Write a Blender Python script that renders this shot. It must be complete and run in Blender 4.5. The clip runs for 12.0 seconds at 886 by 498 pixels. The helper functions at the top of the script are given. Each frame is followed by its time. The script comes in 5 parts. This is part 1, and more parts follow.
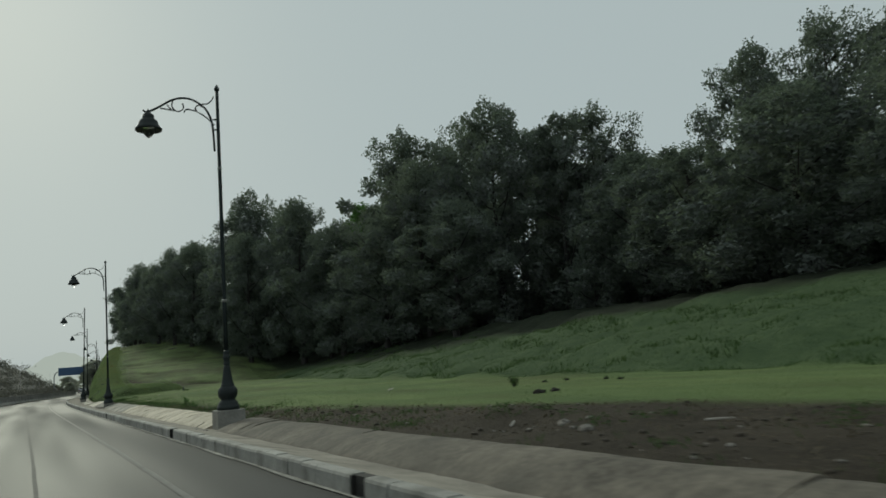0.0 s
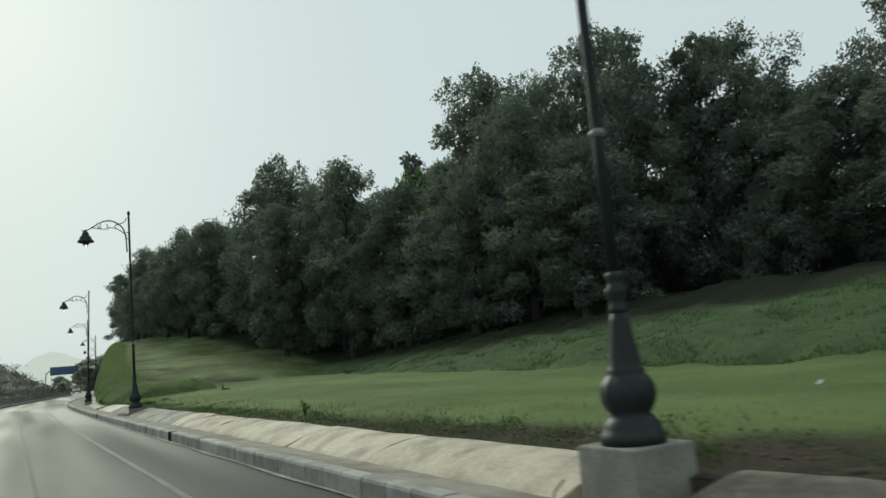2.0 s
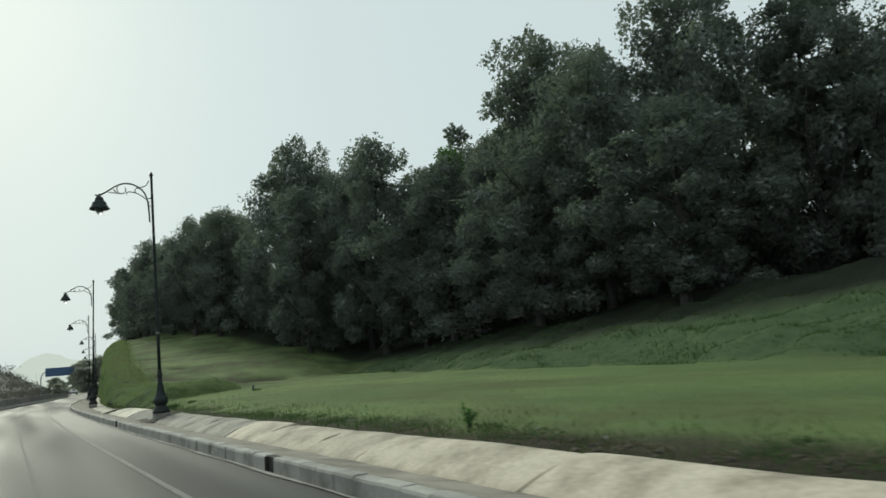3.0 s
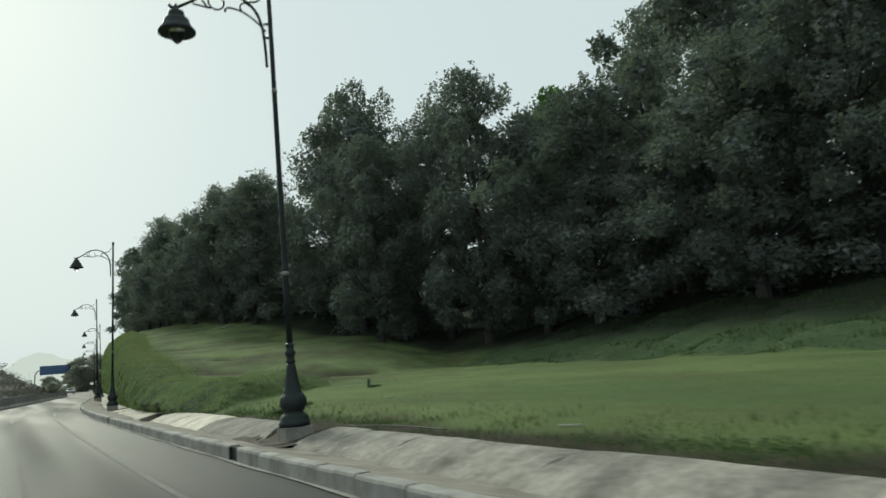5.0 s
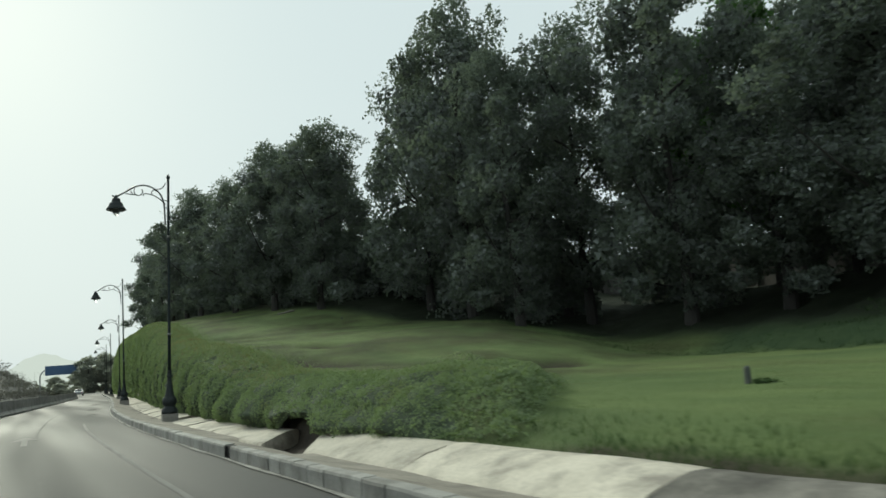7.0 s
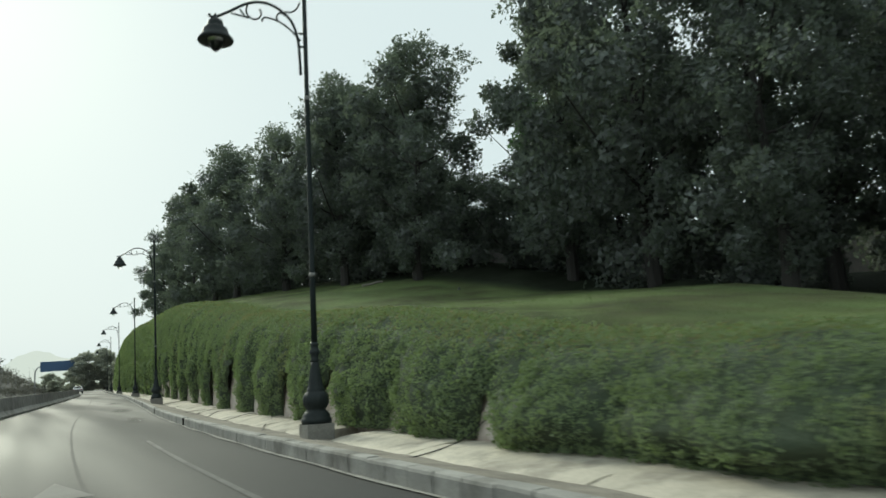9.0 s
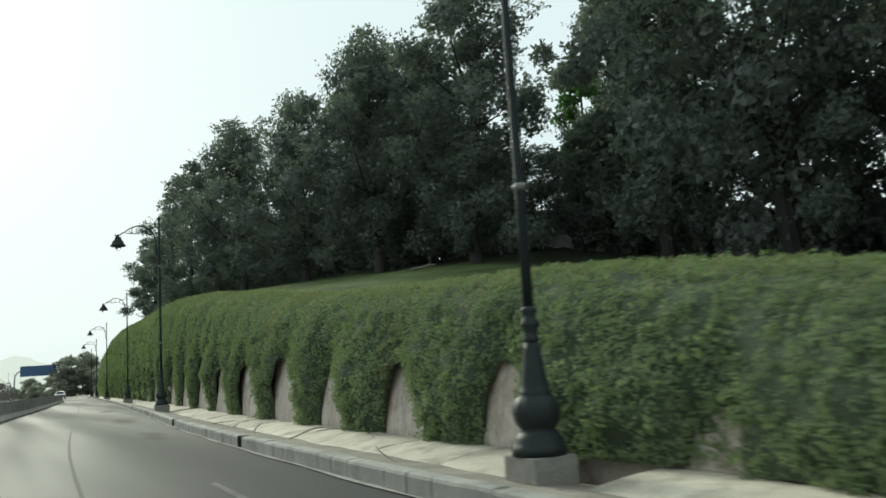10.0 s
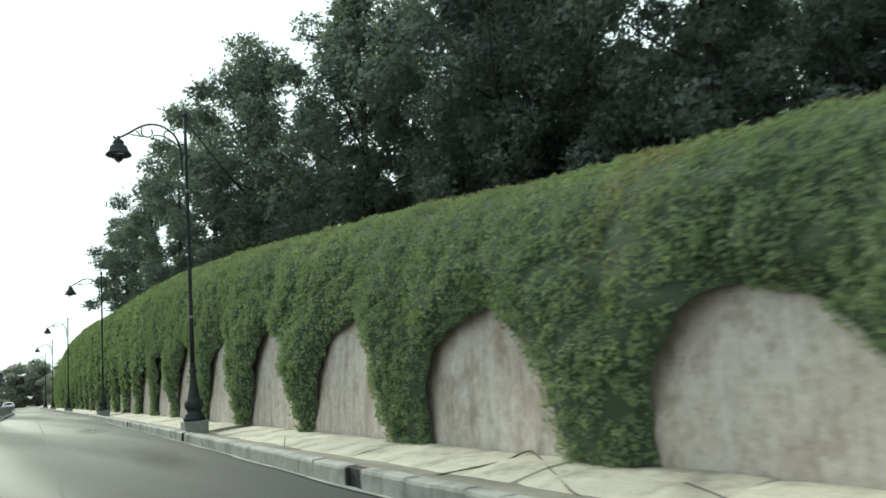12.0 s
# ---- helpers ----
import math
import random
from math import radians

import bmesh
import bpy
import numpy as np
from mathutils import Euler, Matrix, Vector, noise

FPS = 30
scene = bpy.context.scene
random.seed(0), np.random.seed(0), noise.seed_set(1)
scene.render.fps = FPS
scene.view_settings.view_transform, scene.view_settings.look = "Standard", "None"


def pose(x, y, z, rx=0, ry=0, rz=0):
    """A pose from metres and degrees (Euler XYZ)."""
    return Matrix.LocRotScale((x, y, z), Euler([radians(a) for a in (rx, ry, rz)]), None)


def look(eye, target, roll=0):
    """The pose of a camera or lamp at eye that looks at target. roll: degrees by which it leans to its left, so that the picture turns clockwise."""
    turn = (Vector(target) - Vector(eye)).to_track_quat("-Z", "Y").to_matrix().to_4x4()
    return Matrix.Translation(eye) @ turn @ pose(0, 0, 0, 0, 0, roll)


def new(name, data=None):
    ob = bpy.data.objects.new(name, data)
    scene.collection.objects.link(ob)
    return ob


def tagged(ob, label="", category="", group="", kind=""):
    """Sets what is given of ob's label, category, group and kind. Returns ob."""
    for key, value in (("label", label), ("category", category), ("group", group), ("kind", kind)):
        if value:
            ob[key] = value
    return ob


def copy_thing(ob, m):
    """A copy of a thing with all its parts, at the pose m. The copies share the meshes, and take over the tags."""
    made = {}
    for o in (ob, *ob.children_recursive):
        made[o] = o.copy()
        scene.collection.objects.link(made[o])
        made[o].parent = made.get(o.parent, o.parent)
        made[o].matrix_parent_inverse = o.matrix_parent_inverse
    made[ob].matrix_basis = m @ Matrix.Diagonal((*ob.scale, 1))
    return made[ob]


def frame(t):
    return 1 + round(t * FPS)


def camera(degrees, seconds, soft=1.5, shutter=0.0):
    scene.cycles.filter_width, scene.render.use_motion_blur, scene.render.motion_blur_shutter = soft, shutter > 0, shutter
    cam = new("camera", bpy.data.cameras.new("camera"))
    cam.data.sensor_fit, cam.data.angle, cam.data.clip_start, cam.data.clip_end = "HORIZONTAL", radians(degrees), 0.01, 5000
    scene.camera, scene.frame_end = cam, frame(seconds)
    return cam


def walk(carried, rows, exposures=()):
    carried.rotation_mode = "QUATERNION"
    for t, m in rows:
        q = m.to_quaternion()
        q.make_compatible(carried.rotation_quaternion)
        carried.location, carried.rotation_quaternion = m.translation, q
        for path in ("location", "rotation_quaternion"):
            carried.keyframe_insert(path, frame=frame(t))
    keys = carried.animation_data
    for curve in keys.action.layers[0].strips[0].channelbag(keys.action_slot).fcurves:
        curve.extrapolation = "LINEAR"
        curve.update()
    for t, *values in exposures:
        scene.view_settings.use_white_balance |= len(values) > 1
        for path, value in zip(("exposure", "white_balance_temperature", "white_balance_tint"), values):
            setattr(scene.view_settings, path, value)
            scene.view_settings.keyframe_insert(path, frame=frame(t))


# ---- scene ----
cam = camera(61.2, 12.0, 1.6, 0.3)
PATH = [
    (0, (0.637, -1.969, 1.158), (1.586, -0.234, 1.453), -4.4),
    (0.5, (0.548, 1.608, 1.173), (1.502, 3.341, 1.466), -4.5),
    (1, (0.441, 5.214, 1.176), (1.401, 6.945, 1.467), -4.6),
    (1.5, (0.393, 8.76, 1.171), (1.356, 10.489, 1.461), -4.7),
    (2, (0.312, 12.27, 1.216), (1.282, 13.996, 1.503), -4.8),
    (2.5, (0.248, 15.631, 1.217), (1.224, 17.353, 1.505), -4.8),
    (3, (0.124, 19.079, 1.232), (1.104, 20.798, 1.52), -4.9),
    (5, (-0.037, 33.4, 1.164), (0.955, 35.112, 1.455), -4.6),
    (5.5, (-0.088, 37.073, 1.158), (0.904, 38.785, 1.448), -4.7),
    (6, (-0.101, 40.831, 1.177), (0.887, 42.545, 1.469), -4.6),
    (6.5, (-0.17, 44.432, 1.214), (0.817, 46.146, 1.508), -4.7),
    (7, (-0.25, 47.862, 1.214), (0.736, 49.577, 1.509), -4.6),
    (9, (-0.534, 62.055, 1.13), (0.463, 63.763, 1.425), -4.2),
    (9.5, (-0.462, 65.546, 1.115), (0.548, 67.246, 1.417), -4.2),
    (10, (-0.374, 69.169, 1.129), (0.658, 70.855, 1.433), -4.3),
    (10.5, (-0.266, 72.94, 1.136), (0.79, 74.611, 1.441), -4.3),
    (11, (-0.051, 76.653, 1.111), (1.026, 78.311, 1.415), -4.8),
    (11.5, (0.165, 80.356, 1.128), (1.267, 81.997, 1.435), -4.8),
    (12, (0.417, 83.96, 1.121), (1.541, 85.585, 1.432), -4.9),
]
EXPOSURES = [(0.0, -0.42, 6600, -8), (0.5, -0.20, 6600, -8), (1.0, -0.02, 6600, -8), (3.0, 0.16, 6600, -8), (7.0, 0.26, 6600, -8), (9.0, 0.36, 6600, -8), (10.5, 0.62, 6540, -9), (12.0, 0.92, 6450, -11)]
walk(cam, [(t, look(eye, target, roll)) for t, eye, target, roll in PATH], EXPOSURES)

# ---- sky and sun ----
SUN_AZ, SUN_EL = -4.0, 27.5
world = bpy.data.worlds.new("sky")
scene.world = world
world.use_nodes = True
wn, wl = world.node_tree.nodes, world.node_tree.links
sky = wn.new("ShaderNodeTexSky")
sky.sky_type, sky.sun_disc = "NISHITA", False
sky.sun_elevation, sky.sun_rotation = radians(SUN_EL), radians(SUN_AZ)
sky.air_density, sky.dust_density, sky.ozone_density, sky.altitude = 1.0, 4.0, 1.0, 0.0
# thin bright haze over the whole dome
haze = wn.new("ShaderNodeMix")
haze.data_type = "RGBA"
haze.inputs["Factor"].default_value = 0.962
haze.inputs["B"].default_value = (5.95, 6.3, 7.05, 1)
wl.new(sky.outputs["Color"], haze.inputs["A"])
wl.new(haze.outputs["Result"], wn["Background"].inputs["Color"])
wn["Background"].inputs["Strength"].default_value = 0.10

sun = new("sun", bpy.data.lights.new("sun", "SUN"))
sun.data.energy, sun.data.angle, sun.data.color = 1.8, radians(11.0), (1.0, 0.94, 0.85)
sun_dir = Vector((math.sin(radians(SUN_AZ)) * math.cos(radians(SUN_EL)), math.cos(radians(SUN_AZ)) * math.cos(radians(SUN_EL)), math.sin(radians(SUN_EL))))
sun.matrix_world = look(sun_dir * 200, (0, 0, 0))

# ---- materials ----
def ramp2(nt, fac, a, b, lo=0.35, hi=0.65):
    r = nt.nodes.new("ShaderNodeValToRGB")
    r.color_ramp.elements[0].position, r.color_ramp.elements[1].position = lo, hi
    r.color_ramp.elements[0].color, r.color_ramp.elements[1].color = (*a, 1), (*b, 1)
    nt.links.new(fac, r.inputs["Fac"])
    return r.outputs["Color"]


def mixc(nt, fac, a, b, mode="MIX"):
    m = nt.nodes.new("ShaderNodeMix")
    m.data_type, m.blend_type = "RGBA", mode
    for sock, v in ((m.inputs["Factor"], fac), (m.inputs["A"], a), (m.inputs["B"], b)):
        if hasattr(v, "is_output"):
            nt.links.new(v, sock)
        elif isinstance(v, tuple):
            sock.default_value = (*v, 1)
        else:
            sock.default_value = v
    return m.outputs["Result"]


def tex(nt, scale, detail=6.0, rough=0.6, stretch=(1, 1, 1), coord="Position"):
    mp = nt.nodes.new("ShaderNodeMapping")
    mp.inputs["Scale"].default_value = stretch
    if coord == "Position":
        nt.links.new(nt.nodes.new("ShaderNodeNewGeometry").outputs["Position"], mp.inputs["Vector"])
    else:
        nt.links.new(nt.nodes.new("ShaderNodeTexCoord").outputs["Object"], mp.inputs["Vector"])
    n = nt.nodes.new("ShaderNodeTexNoise")
    n.inputs["Scale"].default_value, n.inputs["Detail"].default_value, n.inputs["Roughness"].default_value = scale, detail, rough
    nt.links.new(mp.outputs["Vector"], n.inputs["Vector"])
    return n.outputs["Fac"]


def bump(nt, height, strength, dist):
    b = nt.nodes.new("ShaderNodeBump")
    b.inputs["Strength"].default_value, b.inputs["Distance"].default_value = strength, dist
    nt.links.new(height, b.inputs["Height"])
    return b.outputs["Normal"]


def surface(name, a, b, coarse=1.0, fine=30.0, rough=0.8, bump_m=0.004, metal=0.0, stain=None, stain_scale=0.4, stretch=(1, 1, 1), vary=0.0, coord="Position", spec=0.5):
    """Two-scale mottled surface; stain: a third colour in large patches; vary: brightness change from piece to piece."""
    m = bpy.data.materials.new(name)
    m.use_nodes = True
    nt = m.node_tree
    p = nt.nodes["Principled BSDF"]
    big, small = tex(nt, coarse, stretch=stretch, coord=coord), tex(nt, fine, 4.0, coord=coord)
    col = mixc(nt, 0.45, ramp2(nt, big, a, b), ramp2(nt, small, a, b))
    if stain:
        col = mixc(nt, ramp2(nt, tex(nt, stain_scale, 8.0, 0.65, stretch), (0, 0, 0), (0.85, 0.85, 0.85), 0.48, 0.68), col, stain)
    if vary:
        mr = nt.nodes.new("ShaderNodeMapRange")
        mr.inputs["To Min"].default_value, mr.inputs["To Max"].default_value = 1 - vary, 1 + vary
        nt.links.new(nt.nodes.new("ShaderNodeObjectInfo").outputs["Random"], mr.inputs["Value"])
        cc = nt.nodes.new("ShaderNodeCombineColor")
        for k in ("Red", "Green", "Blue"):
            nt.links.new(mr.outputs["Result"], cc.inputs[k])
        col = mixc(nt, 1.0, col, cc.outputs["Color"], "MULTIPLY")
    nt.links.new(col, p.inputs["Base Color"])
    p.inputs["Roughness"].default_value, p.inputs["Metallic"].default_value = rough, metal
    p.inputs["Specular IOR Level"].default_value = spec
    if bump_m:
        nt.links.new(bump(nt, small, 0.7, bump_m), p.inputs["Normal"])
    return m


def leafy(name, dark, light, glow=0.35, dry=None, through_tint=(1.0, 1.15, 0.62)):
    """Leaves: each leaf has its own tone, and lets some light through."""
    m = bpy.data.materials.new(name)
    m.use_nodes = True
    nt = m.node_tree
    p = nt.nodes["Principled BSDF"]
    g = nt.nodes.new("ShaderNodeNewGeometry")
    col = mixc(nt, 0.5, ramp2(nt, g.outputs["Random Per Island"], dark, light, 0.0, 1.0), ramp2(nt, tex(nt, 0.5), dark, light))
    if dry:
        col = mixc(nt, ramp2(nt, tex(nt, 0.7, 6.0, 0.7, (1, 1, 0.35)), (0, 0, 0), (0.8, 0.8, 0.8), 0.58, 0.76), col, dry)
    nt.links.new(col, p.inputs["Base Color"])
    p.inputs["Roughness"].default_value = 0.7
    p.inputs["Specular IOR Level"].default_value = 0.06
    t = nt.nodes.new("ShaderNodeBsdfTranslucent")
    nt.links.new(mixc(nt, 1.0, col, through_tint, "MULTIPLY"), t.inputs["Color"])
    mx = nt.nodes.new("ShaderNodeMixShader")
    mx.inputs["Fac"].default_value = glow
    nt.links.new(p.outputs["BSDF"], mx.inputs[1])
    nt.links.new(t.outputs["BSDF"], mx.inputs[2])
    nt.links.new(mx.outputs["Shader"], nt.nodes["Material Output"].inputs["Surface"])
    return m


def plain(name, col, rough=0.5, metal=0.0):
    m = bpy.data.materials.new(name)
    m.use_nodes = True
    p = m.node_tree.nodes["Principled BSDF"]
    p.inputs["Base Color"].default_value = (*col, 1)
    p.inputs["Roughness"].default_value, p.inputs["Metallic"].default_value = rough, metal
    return m


M_ASPHALT = surface("asphalt", (0.033, 0.033, 0.034), (0.051, 0.051, 0.050), 0.5, 60.0, 0.80, 0.003, spec=0.15, stain=(0.028, 0.028, 0.028), stain_scale=0.25, stretch=(1, 0.12, 1))
# tyre tracks polished smoother than the rest
an = M_ASPHALT.node_tree
ar = an.nodes.new("ShaderNodeMapRange")
ar.inputs["From Min"].default_value, ar.inputs["From Max"].default_value = 0.38, 0.62
ar.inputs["To Min"].default_value, ar.inputs["To Max"].default_value = 0.60, 0.78
an.links.new(tex(an, 0.55, 2.0, 0.5, (1, 0.05, 1)), ar.inputs["Value"])
an.links.new(ar.outputs["Result"], an.nodes["Principled BSDF"].inputs["Roughness"])
M_GROUND = surface("dry_ground", (0.11, 0.10, 0.08), (0.19, 0.165, 0.13), 0.05, 2.0, 0.95, 0.02)
M_KERB = surface("kerb_concrete", (0.23, 0.226, 0.208), (0.36, 0.352, 0.322), 2.5, 40.0, 0.85, 0.003, stain=(0.12, 0.115, 0.10), stain_scale=1.6, vary=0.12)
M_BANK_MID = surface("bank_worn_concrete", (0.13, 0.122, 0.104), (0.34, 0.318, 0.27), 1.1, 9.0, 0.88, 0.022, stain=(0.055, 0.050, 0.042), stain_scale=0.8, vary=0.25)
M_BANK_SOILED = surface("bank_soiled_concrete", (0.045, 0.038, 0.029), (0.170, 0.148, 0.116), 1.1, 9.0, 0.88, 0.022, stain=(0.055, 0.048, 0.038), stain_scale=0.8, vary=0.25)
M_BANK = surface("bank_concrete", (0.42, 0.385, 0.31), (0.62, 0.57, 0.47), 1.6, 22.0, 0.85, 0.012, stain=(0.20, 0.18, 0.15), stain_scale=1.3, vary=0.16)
M_BANK_WARM = surface("bank_warm_concrete", (0.34, 0.298, 0.228), (0.58, 0.515, 0.41), 1.9, 16.0, 0.88, 0.010, stain=(0.18, 0.152, 0.115), stain_scale=1.2, vary=0.12)
M_GUTTER = surface("gutter_mortar", (0.17, 0.165, 0.152), (0.36, 0.35, 0.32), 1.8, 30.0, 0.9, 0.004, stain=(0.07, 0.068, 0.062), stain_scale=0.8)
M_CHANNEL = surface("channel_silt", (0.17, 0.152, 0.125), (0.33, 0.30, 0.25), 1.5, 30.0, 0.95, 0.008, stain=(0.10, 0.088, 0.07), stain_scale=0.7)
M_PEDESTAL = surface("pedestal_concrete", (0.15, 0.147, 0.135), (0.29, 0.282, 0.255), 2.0, 30.0, 0.88, 0.006, stain=(0.13, 0.122, 0.105), stain_scale=1.8)
M_WALL = surface("wall_concrete", (0.38, 0.325, 0.275), (0.64, 0.585, 0.53), 0.9, 9.0, 0.92, 0.02, stain=(0.27, 0.185, 0.14), stain_scale=0.9, stretch=(1.3, 1.3, 0.42))
# run-off streaks and pale lime blooms over the wall
wt = M_WALL.node_tree
wp = wt.nodes["Principled BSDF"]
wc = wp.inputs["Base Color"].links[0].from_socket
wc = mixc(wt, ramp2(wt, tex(wt, 3.2, 5.0, 0.6, (1, 1, 0.08)), (0, 0, 0), (0.7, 0.7, 0.7), 0.52, 0.70), wc, (0.26, 0.22, 0.18))
wc = mixc(wt, ramp2(wt, tex(wt, 0.8, 6.0, 0.7), (0, 0, 0), (0.65, 0.65, 0.65), 0.54, 0.72), wc, (0.66, 0.63, 0.59))
wc = mixc(wt, ramp2(wt, tex(wt, 3.6, 9.0, 0.75, (1, 1, 0.7)), (0, 0, 0), (0.7, 0.7, 0.7), 0.50, 0.64), wc, (0.235, 0.185, 0.148))
wc = mixc(wt, ramp2(wt, tex(wt, 6.0, 6.0, 0.7, (1, 1, 0.12)), (0, 0, 0), (0.5, 0.5, 0.5), 0.55, 0.68), wc, (0.60, 0.57, 0.53))
wt.links.new(wc, wp.inputs["Base Color"])
M_BLACK = surface("dark_paint", (0.014, 0.019, 0.019), (0.026, 0.033, 0.033), 3.0, 50.0, 0.5, 0.001, spec=0.2)
M_POLE = surface("dark_pole_paint", (0.014, 0.019, 0.019), (0.026, 0.033, 0.033), 3.0, 50.0, 0.62, 0.0, spec=0.10)
M_COLLAR = surface("worn_collar", (0.10, 0.105, 0.10), (0.22, 0.22, 0.20), 6.0, 50.0, 0.45, 0.001)
M_RUBBER = plain("cable_rubber", (0.012, 0.012, 0.012), 0.6)
M_LINE = surface("road_paint", (0.070, 0.070, 0.068), (0.125, 0.125, 0.12), 1.2, 40.0, 0.74, 0.001, stain=(0.052, 0.052, 0.051), stain_scale=0.9, spec=0.245)
M_TAR = surface("tar_joint", (0.026, 0.026, 0.026), (0.044, 0.044, 0.044), 2.0, 40.0, 0.76, 0.001, spec=0.215)
M_BARK = surface("bark", (0.026, 0.025, 0.024), (0.050, 0.046, 0.042), 3.0, 30.0, 0.95, 0.02, stretch=(2, 2, 0.4))
M_LEAF = leafy("tree_leaf", (0.126, 0.146, 0.134), (0.164, 0.186, 0.170), 0.50, through_tint=(1.0, 1.1, 0.78))
M_LEAF_CORE = surface("inner_foliage", (0.145, 0.164, 0.152), (0.190, 0.210, 0.192), 1.5, 9.0, 0.95, 0.15, coord="Object", spec=0.1)
M_LEAF_LIGHT = leafy("light_tree_leaf", (0.066, 0.118, 0.048), (0.115, 0.185, 0.076), 0.5, through_tint=(0.9, 1.2, 0.6))
M_HEDGE = leafy("creeper_leaf", (0.168, 0.216, 0.128), (0.252, 0.306, 0.182), 0.42, (0.25, 0.235, 0.125))
# far leaves and scrub paled and greyed: distance haze put into the colour
M_HAZED = leafy("hazed_leaf", (0.33, 0.34, 0.31), (0.42, 0.43, 0.39), 0.6, through_tint=(1.0, 1.04, 0.85))
M_HAZED_CORE = surface("hazed_inner_foliage", (0.22, 0.235, 0.21), (0.30, 0.315, 0.28), 1.5, 9.0, 0.95, 0.1, coord="Object", spec=0.1)
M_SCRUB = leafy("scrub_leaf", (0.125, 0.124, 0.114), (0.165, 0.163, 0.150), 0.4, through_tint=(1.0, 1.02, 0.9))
M_SCRUB_EARTH = surface("scrubby_earth", (0.12, 0.118, 0.10), (0.18, 0.172, 0.145), 0.15, 2.0, 0.95, 0.05)
# dark sheet behind the creeper leaves: painted shade for the gaps
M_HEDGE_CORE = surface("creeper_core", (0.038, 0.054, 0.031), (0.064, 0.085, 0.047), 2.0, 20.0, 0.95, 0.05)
M_BLADE = leafy("grass_blade", (0.092, 0.130, 0.054), (0.162, 0.206, 0.086), 0.3)
M_ROUGH = leafy("rough_grass_blade", (0.052, 0.084, 0.040), (0.080, 0.118, 0.055), 0.4)
M_STONE = surface("pale_stone", (0.13, 0.12, 0.105), (0.26, 0.24, 0.21), 3.0, 30.0, 0.9, 0.01)
M_COMPOUND = surface("compound_wall_plaster", (0.10, 0.096, 0.092), (0.16, 0.152, 0.142), 0.6, 20.0, 0.9, 0.004, stain=(0.07, 0.066, 0.062))
M_GLASS = plain("car_glass", (0.02, 0.022, 0.025), 0.08)
M_TYRE = plain("tyre_rubber", (0.015, 0.015, 0.015), 0.8)
M_RIM = plain("rim_metal", (0.5, 0.5, 0.5), 0.3, 0.9)
M_BLUE = surface("sign_blue", (0.045, 0.095, 0.19), (0.055, 0.11, 0.215), 0.5, 10.0, 0.5, 0.0)
M_STEEL = surface("galvanised_steel", (0.28, 0.29, 0.30), (0.36, 0.37, 0.38), 1.0, 20.0, 0.5, 0.0, metal=0.6)
M_POST = surface("weathered_post", (0.035, 0.042, 0.036), (0.095, 0.105, 0.09), 4.0, 40.0, 0.7, 0.003)

# globe of the lanterns: clear glass
M_GLOBE = bpy.data.materials.new("lantern_glass")
M_GLOBE.use_nodes = True
gp = M_GLOBE.node_tree.nodes["Principled BSDF"]
gp.inputs["Base Color"].default_value = (0.9, 0.92, 0.92, 1)
gp.inputs["Transmission Weight"].default_value, gp.inputs["Roughness"].default_value, gp.inputs["IOR"].default_value = 1.0, 0.28, 1.15

# lawn: mown grass, dry patches, bare earth by the verge, shade painted under the trees
M_LAWN = bpy.data.materials.new("lawn")
M_LAWN.use_nodes = True
nt = M_LAWN.node_tree
at = nt.nodes.new("ShaderNodeAttribute")
at.attribute_name = "cover"
sep = nt.nodes.new("ShaderNodeSeparateColor")
nt.links.new(at.outputs["Color"], sep.inputs["Color"])
fine = tex(nt, 22.0, 6.0, 0.75)
grass = mixc(nt, 0.5, ramp2(nt, tex(nt, 0.22, 7.0, 0.65, (1.3, 0.4, 1)), (0.080, 0.122, 0.046), (0.186, 0.240, 0.088), 0.40, 0.60), ramp2(nt, fine, (0.086, 0.130, 0.048), (0.168, 0.222, 0.090)))
dry = ramp2(nt, tex(nt, 0.55, 6.0, 0.65, (1, 0.6, 1)), (0.054, 0.066, 0.030), (0.088, 0.096, 0.046))
rough_c = ramp2(nt, tex(nt, 1.4, 8.0, 0.7), (0.044, 0.074, 0.034), (0.082, 0.118, 0.054), 0.3, 0.7)
earth = mixc(nt, 0.5, ramp2(nt, tex(nt, 1.3, 8.0, 0.7), (0.026, 0.022, 0.016), (0.080, 0.066, 0.050)), ramp2(nt, fine, (0.024, 0.020, 0.015), (0.090, 0.076, 0.058)))
worn = ramp2(nt, tex(nt, 0.45, 6.0, 0.7, (1.1, 0.35, 1)), (0, 0, 0), (0.6, 0.6, 0.6), 0.48, 0.66)
grass = mixc(nt, worn, grass, mixc(nt, 0.5, (0.098, 0.098, 0.042), ramp2(nt, fine, (0.055, 0.060, 0.026), (0.125, 0.125, 0.06))))
c = mixc(nt, sep.outputs["Green"], grass, rough_c)
c = mixc(nt, sep.outputs["Blue"], c, dry)
c = mixc(nt, sep.outputs["Red"], c, earth)
# shade of the trees, put into the ground colour
shade_c = mixc(nt, 0.5, ramp2(nt, tex(nt, 0.9, 8.0, 0.7), (0.013, 0.018, 0.011), (0.030, 0.038, 0.022)), ramp2(nt, fine, (0.012, 0.016, 0.010), (0.036, 0.043, 0.026)))
c = mixc(nt, at.outputs["Alpha"], c, shade_c)
nt.links.new(c, nt.nodes["Principled BSDF"].inputs["Base Color"])
nt.nodes["Principled BSDF"].inputs["Roughness"].default_value = 0.95
nt.nodes["Principled BSDF"].inputs["Specular IOR Level"].default_value = 0.15
nt.links.new(bump(nt, fine, 0.9, 0.04), nt.nodes["Principled BSDF"].inputs["Normal"])

